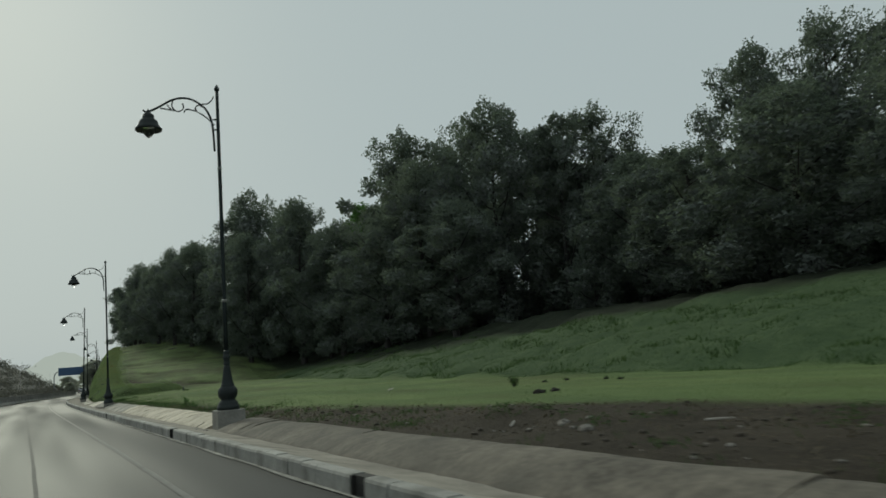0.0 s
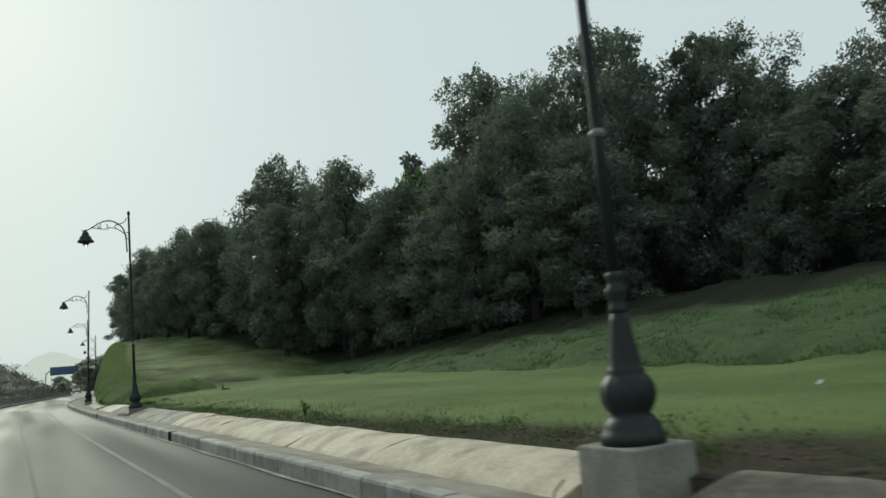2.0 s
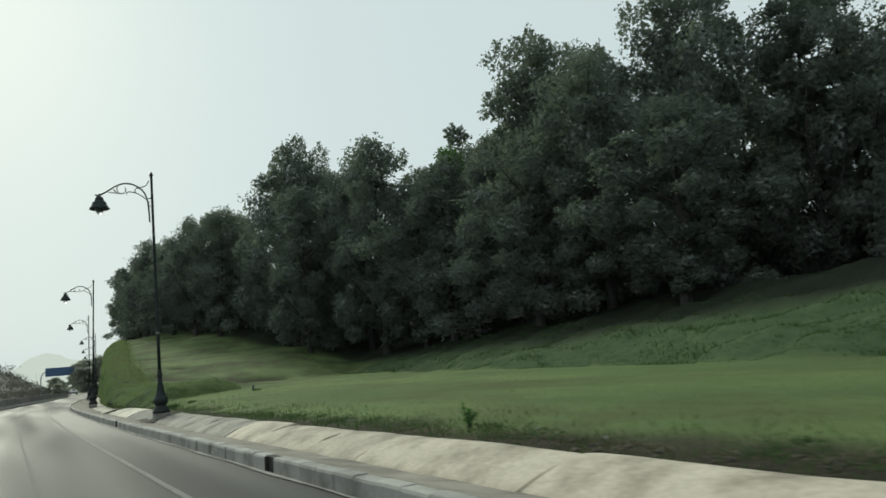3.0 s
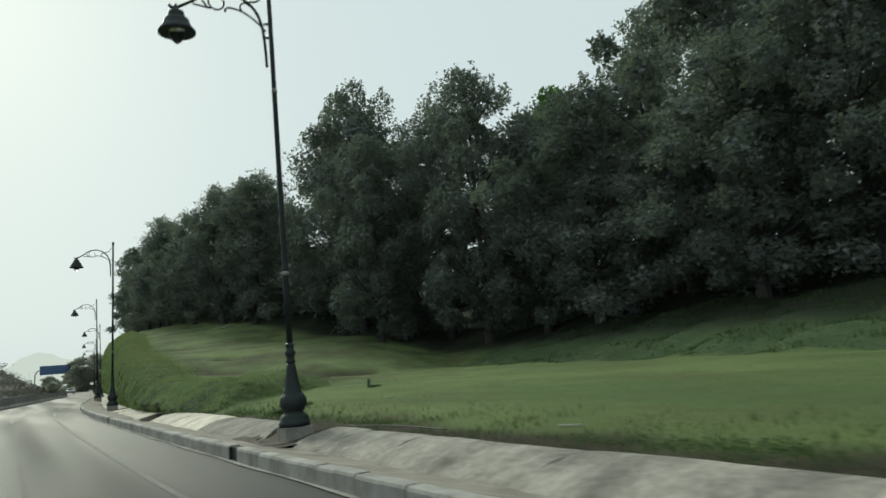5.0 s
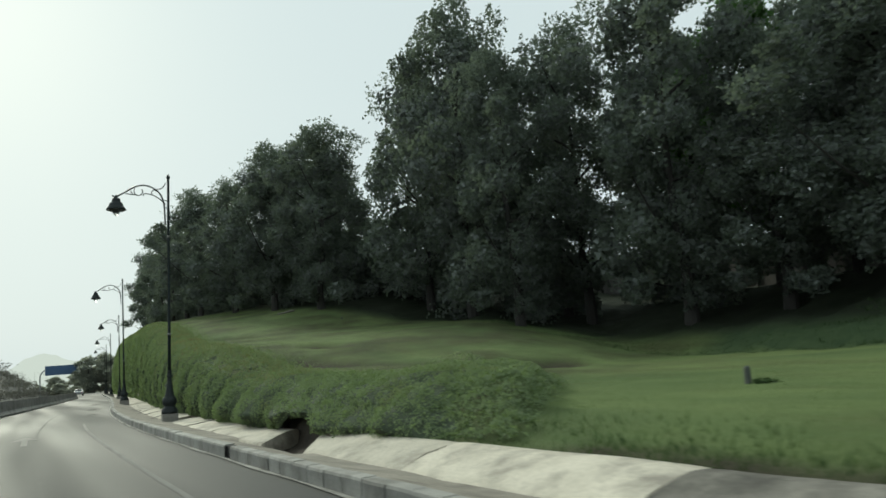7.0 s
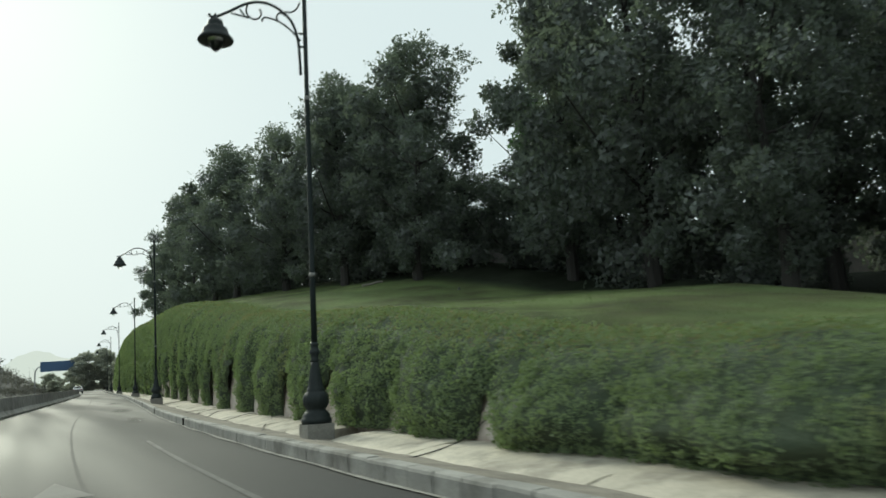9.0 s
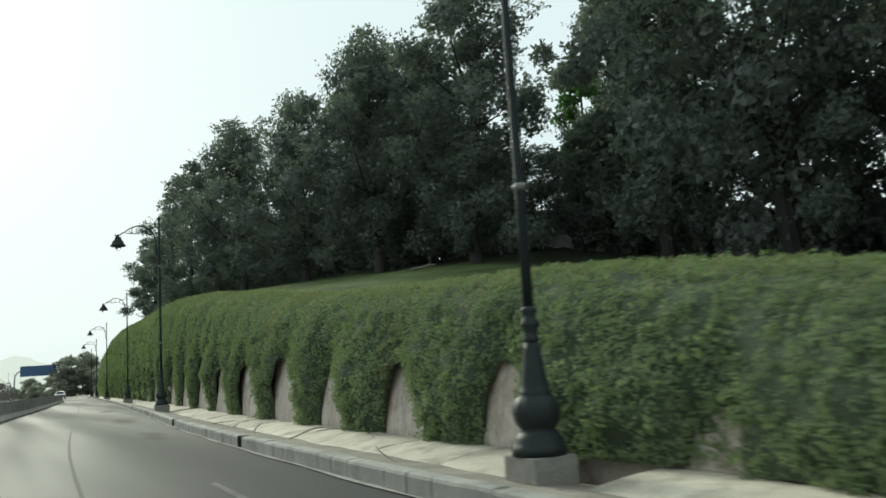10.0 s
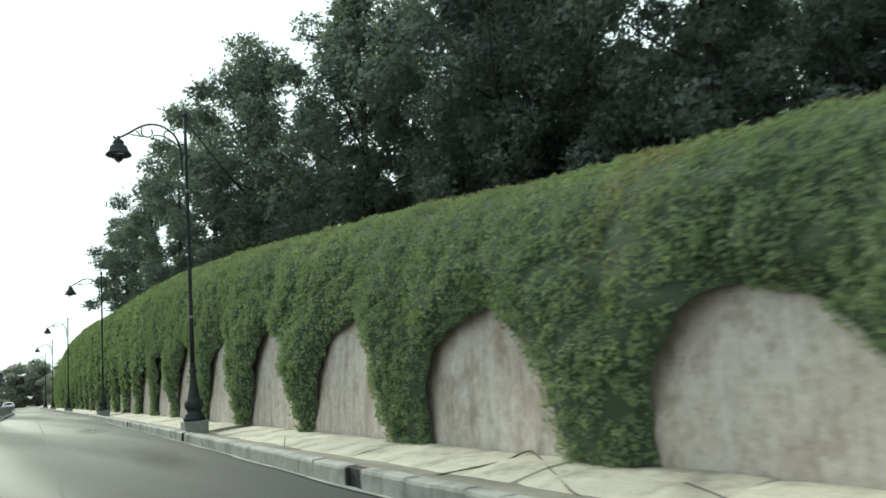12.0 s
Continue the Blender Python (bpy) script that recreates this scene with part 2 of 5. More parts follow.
# ---- plan: the kerb line, and heights beside it ----
KERB_Y = [-90, -60, -30, 0, 10, 27, 44, 58, 71, 78, 88, 94, 101, 114, 133, 162, 191, 220, 260, 330, 420, 520]
KERB_X = [5.0, 4.2, 3.6, 3.2, 3.13, 2.85, 2.58, 2.5, 2.64, 2.97, 3.62, 4.22, 4.98, 6.2, 8.0, 10.2, 12.4, 14.8, 18.6, 27, 40, 56]
_ty = np.arange(-90, 520.1, 0.5)
_tx = np.interp(_ty, KERB_Y, KERB_X)
_tx = np.convolve(np.pad(_tx, 12, mode="edge"), np.ones(25) / 25, "valid")
TOP_Y = [50, 54, 57, 60, 64, 66, 70, 74, 77, 80, 88, 92, 97, 109, 120, 133, 150, 172, 190, 215, 240]
TOP_Z = [0.25, 0.35, 0.50, 0.70, 0.95, 1.00, 1.24, 1.84, 2.24, 2.46, 3.12, 3.58, 4.22, 5.6, 6.6, 7.3, 7.8, 8.7, 8.9, 8.0, 6.0]


def kx(y):
    return np.interp(y, _ty, _tx)


def at_road(s, y, z):
    """A point s metres to the right of the kerb's face."""
    return Vector((float(kx(y)) + s, y, z))


def crest(y):
    return np.interp(y, TOP_Y, TOP_Z)


def smooth(a, b, x):
    t = np.clip((np.asarray(x, float) - a) / (b - a), 0, 1)
    return t * t * (3 - 2 * t)


def terrain(s, y):
    """Height of the grass at s metres from the kerb: a flat lawn with a slope behind it, and a hill that comes up to the road."""
    s, y = np.asarray(s, float), np.asarray(y, float)
    edge = np.interp(y, [-40, 20, 30, 45, 60, 90], [11.0, 11.0, 12.0, 13.5, 15.5, 17.0])
    base = np.interp(y, [-40, 20, 60, 90], [0.50, 0.50, 0.75, 0.9])
    flat = 0.10 + 0.09 * smooth(2.05, 2.4, s) + 0.14 * smooth(2.3, 4.0, s) + (base - 0.33) * np.clip((s - 3.0) / (edge - 3.0), 0, 1)
    rise = np.clip(s - edge, 0, 12)
    slope = flat + 0.225 * rise * smooth(0, 2.0, rise) + 0.07 * np.clip(s - edge - 12, 0, 40)
    foot = np.interp(s, [2, 4, 6, 8.2, 12, 16, 24], [55.0, 57.0, 59.4, 61.8, 63.1, 64.4, 68.5])
    high = crest(y) + (0.14 - 0.092 * smooth(62, 67, y) * (1 - smooth(86, 97, y))) * np.clip(s - 4, -1, 14) + (0.05 + 0.07 * smooth(80, 92, y)) * np.clip(s - 18, 0, 60)
    hill = np.minimum(high, 0.35 + 0.19 * (y - foot)) - 1.0 * (1 - smooth(1.9, 2.8, s)) * (1 - smooth(57, 59, y))
    k = 0.25
    h = np.clip(0.5 + 0.5 * (hill - slope) / k, 0, 1)
    cover = 0.26 * smooth(0.0, 0.6, y - foot) * (1 - smooth(2.0, 5.0, y - foot)) * smooth(2.2, 3.2, s) * (1 - smooth(6.0, 8.0, s))
    return slope * (1 - h) + hill * h + k * h * (1 - h) + cover


# ---- mesh helpers ----
def mesh_of(name, verts, faces, material, smooth_shade=False):
    me = bpy.data.meshes.new(name)
    me.from_pydata(verts, [], faces)
    me.materials.append(material)
    if smooth_shade:
        me.polygons.foreach_set("use_smooth", [True] * len(me.polygons))
    me.update()
    return me


def part(name, bm, material, parent=None, label="", smooth_shade=False):
    """Links a bmesh (or mesh) as one object under a thing or part."""
    if isinstance(bm, bmesh.types.BMesh):
        me = bpy.data.meshes.new(name)
        bm.to_mesh(me)
        bm.free()
        me.materials.append(material)
        if smooth_shade:
            me.polygons.foreach_set("use_smooth", [True] * len(me.polygons))
    else:
        me = bm
    ob = new(name, me)
    ob.parent = parent
    if label:
        ob["label"] = label
    return ob


def box(bm, size, at, bevel=0.0, turn=None):
    r = bmesh.ops.create_cube(bm, size=1.0, matrix=Matrix.Translation(at) @ (turn or Matrix()) @ Matrix.Diagonal((*size, 1)))
    if bevel:
        es = list({e for v in r["verts"] for e in v.link_edges})
        bmesh.ops.bevel(bm, geom=es, offset=bevel, segments=2, affect="EDGES", profile=0.6)
    return r["verts"]


def lathe(profile, sides=20):
    """A turned solid from (radius, height) pairs."""
    bm = bmesh.new()
    rings = [[bm.verts.new((r * math.cos(2 * math.pi * k / sides), r * math.sin(2 * math.pi * k / sides), z)) for k in range(sides)] for r, z in profile]
    for a, b in zip(rings, rings[1:]):
        for k in range(sides):
            bm.faces.new((a[k], a[(k + 1) % sides], b[(k + 1) % sides], b[k]))
    bm.faces.new(list(reversed(rings[0])))
    bm.faces.new(rings[-1])
    return bm


def tube(bm, points, radii, sides=8):
    """A round bar along points."""
    points = [Vector(p) for p in points]
    if not isinstance(radii, (list, tuple)):
        radii = [radii] * len(points)
    rings = []
    for i, p in enumerate(points):
        d = (points[min(i + 1, len(points) - 1)] - points[max(i - 1, 0)]).normalized()
        u = d.cross(Vector((0, 0, 1)) if abs(d.z) < 0.9 else Vector((1, 0, 0))).normalized()
        w = d.cross(u)
        rings.append([bm.verts.new(p + radii[i] * (math.cos(2 * math.pi * k / sides) * u + math.sin(2 * math.pi * k / sides) * w)) for k in range(sides)])
    for a, b in zip(rings, rings[1:]):
        for k in range(sides):
            bm.faces.new((a[k], a[(k + 1) % sides], b[(k + 1) % sides], b[k]))
    bm.faces.new(list(reversed(rings[0])))
    bm.faces.new(rings[-1])
    return bm


def bend(points, n=8):
    """Catmull-Rom through points."""
    p = [Vector(q) for q in points]
    p = [2 * p[0] - p[1]] + p + [2 * p[-1] - p[-2]]
    out = []
    for i in range(1, len(p) - 2):
        for k in range(n):
            t = k / n
            out.append(0.5 * (2 * p[i] + (p[i + 1] - p[i - 1]) * t + (2 * p[i - 1] - 5 * p[i] + 4 * p[i + 1] - p[i + 2]) * t * t + (3 * p[i] - p[i - 1] - 3 * p[i + 1] + p[i + 2]) * t ** 3))
    return out + [p[-2]]


def ribbon(ys, profile):
    """Verts and faces of a strip along the road; profile(y) gives (s, z) pairs."""
    verts, faces, n = [], [], 0
    for i, y in enumerate(ys):
        row = profile(y)
        n = len(row)
        x = float(kx(y))
        verts += [(x + s, y, z) for s, z in row]
        if i:
            a, b = (i - 1) * n, i * n
            faces += [(a + k, a + k + 1, b + k + 1, b + k) for k in range(n - 1)]
    return verts, faces


def leaf_mesh(name, centres, sizes, rng, material, normals=None, droop=0.0, aspect=0.55, corners=4):
    """Many small pointed leaves, one face each with four or three corners."""
    n = len(centres)
    d = rng.normal(size=(n, 3))
    if normals is not None:
        d = d * 0.55 + normals * 1.0
    d /= np.linalg.norm(d, axis=1)[:, None]
    u = np.cross(d, rng.normal(size=(n, 3)))
    u[:, 2] -= droop
    u /= np.linalg.norm(u, axis=1)[:, None] + 1e-9
    w = np.cross(d, u)
    h = sizes[:, None] * 0.5
    quad = [centres - u * h, centres + w * h * aspect + u * h * 0.1, centres + u * h, centres - w * h * aspect + u * h * 0.1]
    if corners == 3:
        quad = [centres - u * h, centres + w * h * 1.25 * aspect + u * h, centres - w * h * 1.25 * aspect + u * h * 0.6]
    quad = np.stack(quad, 1).reshape(-1, 3)
    me = bpy.data.meshes.new(name)
    me.vertices.add(corners * n)
    me.vertices.foreach_set("co", quad.astype(np.float32).ravel())
    me.loops.add(corners * n)
    me.loops.foreach_set("vertex_index", np.arange(corners * n, dtype=np.int32))
    me.polygons.add(n)
    me.polygons.foreach_set("loop_start", np.arange(0, corners * n, corners, dtype=np.int32))
    me.materials.append(material)
    me.update(calc_edges=True)
    return me


def blade_mesh(name, roots, heights, rng, material, width=0.18):
    """Grass: one narrow leaning triangle for each blade."""
    n = len(roots)
    a = rng.uniform(0, 2 * np.pi, n)
    side = np.stack([np.cos(a), np.sin(a), np.zeros(n)], 1) * (heights * width * 0.5)[:, None]
    tip = roots + np.stack([rng.normal(0, 0.35, n) * heights, rng.normal(0, 0.35, n) * heights, heights], 1)
    tri = np.stack([roots - side, roots + side, tip], 1).reshape(-1, 3)
    me = bpy.data.meshes.new(name)
    me.vertices.add(3 * n)
    me.vertices.foreach_set("co", tri.astype(np.float32).ravel())
    me.loops.add(3 * n)
    me.loops.foreach_set("vertex_index", np.arange(3 * n, dtype=np.int32))
    me.polygons.add(n)
    me.polygons.foreach_set("loop_start", np.arange(0, 3 * n, 3, dtype=np.int32))
    me.materials.append(material)
    me.update(calc_edges=True)
    return me


def wobble(x, y, scale, seed=0.0):
    return noise.noise(Vector((x * scale + seed, y * scale - seed, seed * 0.37)))


# ---- ground, road ----
g = 2500
ground = new("ground", mesh_of("ground", [(-g, -g, -0.45), (g, -g, -0.45), (g, 2 * g, -0.45), (-g, 2 * g, -0.45)], [(0, 1, 2, 3)], M_GROUND))
tagged(ground, "pale dry earth reaching to the horizon", "ground", kind="structure")

ys_road = list(np.arange(-60, 430, 1.5))
v, f = ribbon(ys_road, lambda y: [(-6.55, -0.44), (-6.55, 0.0), (-4.4, 0.015), (-2.2, 0.012), (0.02, 0.0), (0.02, -0.44)])
tagged(new("road", mesh_of("road", v, f, M_ASPHALT)), "grey worn asphalt slip road bending gently to the right", "road", kind="structure")
v, f = ribbon(ys_road, lambda y: [(-21.0, -0.44), (-21.0, 0.0), (-14.0, 0.02), (-6.57, 0.0), (-6.57, -0.44)])
tagged(new("road_opposite", mesh_of("road_opposite", v, f, M_ASPHALT)), "grey asphalt carriageway beyond the concrete barrier", "road", kind="structure")


def strip(name, label, s0, s1, y0, y1, z, material, step=1.0, rag=0.004):
    rows = list(np.arange(y0, y1, step))
    vv, ff = ribbon(rows, lambda y: [(s0 + rag * math.sin(y * 1.7), z), (s1 + rag * math.sin(y * 2.3 + 1), z)])
    return tagged(new(name, mesh_of(name, vv, ff, material)), label, "road marking", kind="structure")


strip("edge_line", "worn white edge line painted on the asphalt", -1.24, -1.16, -20, 79, 0.012, M_LINE)
strip("tar_joint", "dark tar joint running along the asphalt", -2.55, -2.50, -20, 260, 0.0165, M_TAR, 0.5)
strip("gutter_edge", "pale ragged mortar edge at the foot of the kerb", -0.062, 0.01, -20, 200, 0.012, M_GUTTER, 0.25, 0.018)

# damp patches on the asphalt, fading out at their rims
M_DAMP = surface("damp_asphalt", (0.014, 0.014, 0.014), (0.024, 0.024, 0.023), 1.0, 60.0, 0.68, 0.003, spec=0.26)
dn = M_DAMP.node_tree
tc = dn.nodes.new("ShaderNodeTexCoord")
ln = dn.nodes.new("ShaderNodeVectorMath")
ln.operation = "LENGTH"
dn.links.new(tc.outputs["Object"], ln.inputs[0])
ad = dn.nodes.new("ShaderNodeMath")
ad.operation = "MULTIPLY_ADD"
ad.inputs[1].default_value = 0.9
dn.links.new(tex(dn, 1.2, 5.0, 0.65, (1, 0.4, 1)), ad.inputs[0])
dn.links.new(ln.outputs["Value"], ad.inputs[2])
dm = dn.nodes.new("ShaderNodeMixShader")
dn.links.new(ramp2(dn, ad.outputs["Value"], (0.5, 0.5, 0.5), (0, 0, 0), 0.5, 1.3), dm.inputs["Fac"])
dn.links.new(dn.nodes.new("ShaderNodeBsdfTransparent").outputs["BSDF"], dm.inputs[1])
dn.links.new(dn.nodes["Principled BSDF"].outputs["BSDF"], dm.inputs[2])
dn.links.new(dm.outputs["Shader"], dn.nodes["Material Output"].inputs["Surface"])
for s0, y0, wd, ln_ in ((-0.95, 98.0, 0.85, 6.0), (-1.1, 112.0, 0.9, 6.5), (-0.8, 87.5, 0.6, 4.0)):
    stain = new("damp_patch", mesh_of("damp_patch", [(-1, -1, 0), (1, -1, 0), (1, 1, 0), (-1, 1, 0)], [(0, 1, 2, 3)], M_DAMP))
    stain.matrix_basis = pose(float(kx(y0)) + s0, y0, 0.0145, 0, 0, -math.degrees(math.atan2(float(kx(y0 + 3) - kx(y0 - 3)), 6))) @ Matrix.Diagonal((wd, ln_, 1, 1))
    tagged(stain, "dark damp patch on the asphalt near the kerb", "damp patch", kind="structure")

# lane arrow
bm = bmesh.new()
arrow = [(-0.07, 0), (0.07, 0), (0.07, 2.3), (0.33, 2.3), (0.0, 3.9), (-0.33, 2.3), (-0.07, 2.3)]
vs = [bm.verts.new((x, y, 0)) for x, y in arrow]
bm.faces.new((vs[0], vs[1], vs[2], vs[6]))
bm.faces.new((vs[6], vs[2], vs[3], vs[4], vs[5]))
lane_arrow = part("lane_arrow", bm, M_LINE)
lane_arrow.matrix_world = pose(-0.13, 68.6, 0.018, 0, 0, -1)
tagged(lane_arrow, "worn white straight arrow painted on the lane", "road marking", kind="structure")

# ---- channel behind the kerb ----
def channel_profile(y):
    wash = float(smooth(59.6, 60.2, y)) * (1 - float(smooth(63.8, 64.6, y)))
    return [(0.17, -0.44), (0.17, 0.165), (0.26, 0.14 + 0.02 * wobble(y, 0, 0.7)), (0.55, 0.075 + 0.03 * wobble(y, 3, 0.5)), (0.95, -0.02 + 0.025 * wobble(y, 9, 0.9)), (1.5, -0.08 - 0.30 * wash), (2.35, -0.25 - 0.15 * wash), (2.35, -0.44)]


v, f = ribbon(list(np.arange(-20, 330, 0.5)), channel_profile)
tagged(new("drain_channel", mesh_of("drain_channel", v, f, M_CHANNEL, True)), "silted concrete drain channel behind the kerb", "drain", kind="structure")

# ---- lawn and hill ----
s_cols = np.concatenate([np.linspace(0, 3, 16), np.linspace(3.3, 12, 30), np.linspace(12.6, 30, 30), np.linspace(32, 110, 22)])
y_rows = np.concatenate([np.arange(-45, -6, 1.5), np.arange(-6, 110, 0.4), np.arange(110, 250, 1.5)])
start = np.interp(y_rows, [-60, 56.2, 58, 61, 64, 250], [1.98, 1.98, 2.95, 3.4, 4.15, 4.15])
S = start[:, None] + s_cols[None, :]
Y = np.repeat(y_rows[:, None], len(s_cols), 1)
Z = terrain(S, Y)
X = kx(Y) + S
rough_n = np.array([[wobble(x, y, 0.5, 4.0) + 0.5 * wobble(x, y, 1.7, 2.0) for x, y in zip(rx, ry)] for rx, ry in zip(X, Y)])
edge_s = np.interp(Y, [-40, 20, 30, 45, 60, 90], [11.0, 11.0, 12.0, 13.5, 15.5, 17.0])
hill_foot = np.interp(S, [2, 4, 6, 8.2, 12, 16, 24], [55.0, 57.0, 59.4, 61.8, 63.1, 64.4, 68.5])
on_hill = smooth(-0.5, 1.5, Y - hill_foot)
dirt_w = np.interp(Y, [-40, 5, 11, 16, 24, 36, 46, 53, 60], [5.4, 5.2, 3.9, 3.3, 2.95, 2.75, 2.7, 2.6, 1.5])
dirt = (1 - smooth(-0.35, 0.45, S - dirt_w + 0.7 * rough_n)) * (1 - on_hill)
rough_cover = smooth(-0.3, 0.6, S - edge_s + 0.4 * rough_n) * (1 - on_hill)
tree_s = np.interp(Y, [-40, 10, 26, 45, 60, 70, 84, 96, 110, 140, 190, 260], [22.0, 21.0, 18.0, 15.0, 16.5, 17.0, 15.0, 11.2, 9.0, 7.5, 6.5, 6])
# where the ground is painted dark for the trees' shade
tree_shade = smooth(0.0, 2.5, S - tree_s - 1.0 + 0.8 * rough_n)
rough_cover = np.clip(rough_cover + tree_shade, 0, 1)
SCARPS = [(5.1, 72.3, 7.3, 67.0), (7.3, 67.0, 8.5, 66.3), (8.6, 65.2, 11.4, 65.9), (6.8, 75.8, 7.7, 74.7), (5.5, 89.2, 6.9, 87.8)]
scarp = np.zeros_like(S)
for sa, ya, sb, yb in SCARPS:
    f = np.clip(((S - sa) * (sb - sa) + (Y - ya) * (yb - ya)) / ((sb - sa) ** 2 + (yb - ya) ** 2), 0, 1)
    away = np.hypot(S - sa - f * (sb - sa), Y - ya - f * (yb - ya))
    scarp = np.maximum(scarp, 1 - smooth(0.15, 0.85, away + 0.35 * rough_n))
dirt = np.clip(dirt + 0.15 * tree_shade + 0.95 * scarp * (1 - tree_shade), 0, 1)
dry_cover = np.clip(on_hill * (0.38 + 0.8 * rough_n) + 0.25 * np.clip(rough_n, 0, 1), 0, 1) * (1 - rough_cover)
Z = Z + 0.03 * rough_n * smooth(2.2, 3.5, S) + 0.26 * rough_cover * rough_n + 0.10 * dirt * rough_n * smooth(2.3, 3.2, S) - 0.16 * scarp


def ground_z(s, y):
    """Height of the built lawn at s, y, between its rows and columns."""
    i = np.clip(np.searchsorted(y_rows, y) - 1, 0, len(y_rows) - 2)
    f = np.clip((y - y_rows[i]) / (y_rows[i + 1] - y_rows[i]), 0, 1)
    c = np.clip(s - (start[i] * (1 - f) + start[i + 1] * f), 0, s_cols[-1] - 0.01)
    k = np.clip(np.searchsorted(s_cols, c) - 1, 0, len(s_cols) - 2)
    g = np.clip((c - s_cols[k]) / (s_cols[k + 1] - s_cols[k]), 0, 1)
    return (Z[i, k] * (1 - g) + Z[i, k + 1] * g) * (1 - f) + (Z[i + 1, k] * (1 - g) + Z[i + 1, k + 1] * g) * f


n = len(s_cols)
idx = np.arange(len(y_rows) * n).reshape(len(y_rows), n)
faces = np.stack([idx[:-1, :-1], idx[:-1, 1:], idx[1:, 1:], idx[1:, :-1]], -1).reshape(-1, 4)
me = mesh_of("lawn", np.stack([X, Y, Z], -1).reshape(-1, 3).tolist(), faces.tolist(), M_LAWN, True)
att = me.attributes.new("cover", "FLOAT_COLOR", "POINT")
att.data.foreach_set("color", np.stack([dirt, rough_cover, dry_cover, tree_shade], -1).astype(np.float32).ravel())
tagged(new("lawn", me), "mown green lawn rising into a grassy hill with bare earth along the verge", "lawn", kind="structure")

M_SOIL = surface("bare_soil", (0.034, 0.028, 0.021), (0.085, 0.07, 0.053), 2.0, 30.0, 0.95, 0.02)
v, f = ribbon(list(np.arange(-20, 57.3, 0.4)), lambda y: [(2.02, -0.42), (1.99, 0.0), (1.975, min(0.1, float(terrain(1.98, y)) - 0.004))])
tagged(new("trim_soil_edge", mesh_of("trim_soil_edge", v, f, M_SOIL, True)), "dark cut edge of the soil behind the concrete bank", "soil", kind="structure")

# ---- sloping concrete bank beside the channel ----
LAMPS = [(4.76, 17.2, 0.38), (4.22, 46.4, 0.22), (4.25, 75.2, 0.19), (6.08, 104.1, 0.30), (8.95, 133.3, 0.30), (10.95, 162.0, 0.30), (13.1, 191.0, 0.3), (15.5, 220.0, 0.3)]
bank = tagged(new("drain_bank"), "cracked pale concrete apron sloping up from the drain channel", "drain bank", kind="structure")
rng = random.Random(5)
cuts, y = [], -9.0
while y < 150:
    cuts.append(y)
    y += rng.uniform(1.7, 4.2)
for lx, ly, lz in LAMPS[:5]:
    cuts = [c for c in cuts if abs(c - ly) > 1.4] + [ly - 0.75, ly + 0.45]
cuts = [c for c in cuts if not 48.5 < c < 54] + [52.4, 14.4]
cuts = sorted([c for c in cuts if not 58.4 < c < 66 and not 46.5 < c < 47.5] + [59.9, 62.4, 47.2])
BROKEN = {59.9: 1.5, 62.4: 1.2, 47.2: 1.1}  # broken ends that slant up the bank


def bank_panel(y0, y1, seed, skew=(0.0, 0.0)):
    """One slab of the apron: a convex slope with a ragged foot and a rounded top, closed behind; skew slants its ends."""
    rows = max(3, int((y1 - y0) / 0.22))
    verts, faces = [], []
    for i in range(rows + 1):
        y = y0 + (y1 - y0) * i / rows
        w = wobble(y, seed, 1.3, 1.0)
        far = smooth(57, 63, y)
        near = 1 - float(smooth(52, 60, y))
        st, zt = 2.12 + 0.16 * far + 0.03 * w, 0.185 - 0.15 * far + 0.025 * wobble(y, 1, 0.6, seed)
        sf = np.interp(y, [90, 104], [1.22, 0.75]) + 0.06 * w
        end = 0.008 if i in (0, rows) else 0.0
        row = [(sf - 0.02, -0.30)]
        for k in range(7):
            a = k / 6
            rise = (1 - near) * a ** 0.92 + near * (1 - (1 - a) ** 1.45)
            row.append((sf + (st - sf) * a, -0.075 + (zt + 0.075) * rise + 0.022 * math.sin(math.pi * a) - end + 0.006 * wobble(y * 3, k * 0.7, 1.0, seed) + 0.026 * wobble(y, k * 0.5, 0.9, seed)))
        row += [(st + 0.10, zt - 0.015 - end), (st + 0.14, -0.30)]
        x = float(kx(y))
        slant = skew[0] + (skew[1] - skew[0]) * i / rows
        verts += [(x + s, y + slant * min(1.0, max(0.0, (s - sf) / (st - sf))), z) for s, z in row]
        n = len(row)
        if i:
            a, b = (i - 1) * n, i * n
            faces += [(a + k, a + k + 1, b + k + 1, b + k) for k in range(n - 1)] + [(a + n - 1, a, b, b + n - 1)]
    m = len(verts)
    verts += verts[:n] + verts[rows * n:rows * n + n]
    faces += [tuple(range(m + n - 1, m - 1, -1)), tuple(range(m + n, m + 2 * n))]
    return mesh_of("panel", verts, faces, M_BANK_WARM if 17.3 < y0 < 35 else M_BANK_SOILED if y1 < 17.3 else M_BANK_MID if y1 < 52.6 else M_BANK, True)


for i, (a, b) in enumerate(zip(cuts, cuts[1:])):
    if b - a < 0.3 or any(abs((a + b) / 2 - ly) < 0.5 for _, ly, _ in LAMPS[:5]) or abs((a + b) / 2 - 61.15) < 0.8:
        continue
    part("panel", bank_panel(a + 0.006, b - 0.006, i * 1.7, (BROKEN.get(a, 0.0), BROKEN.get(b, 0.0))), M_BANK, bank)
v, f = ribbon(list(np.arange(150, 330, 2)), lambda y: [(0.75, -0.3), (0.75, -0.09), (1.3, -0.02), (2.3, 0.03), (2.45, -0.3)])
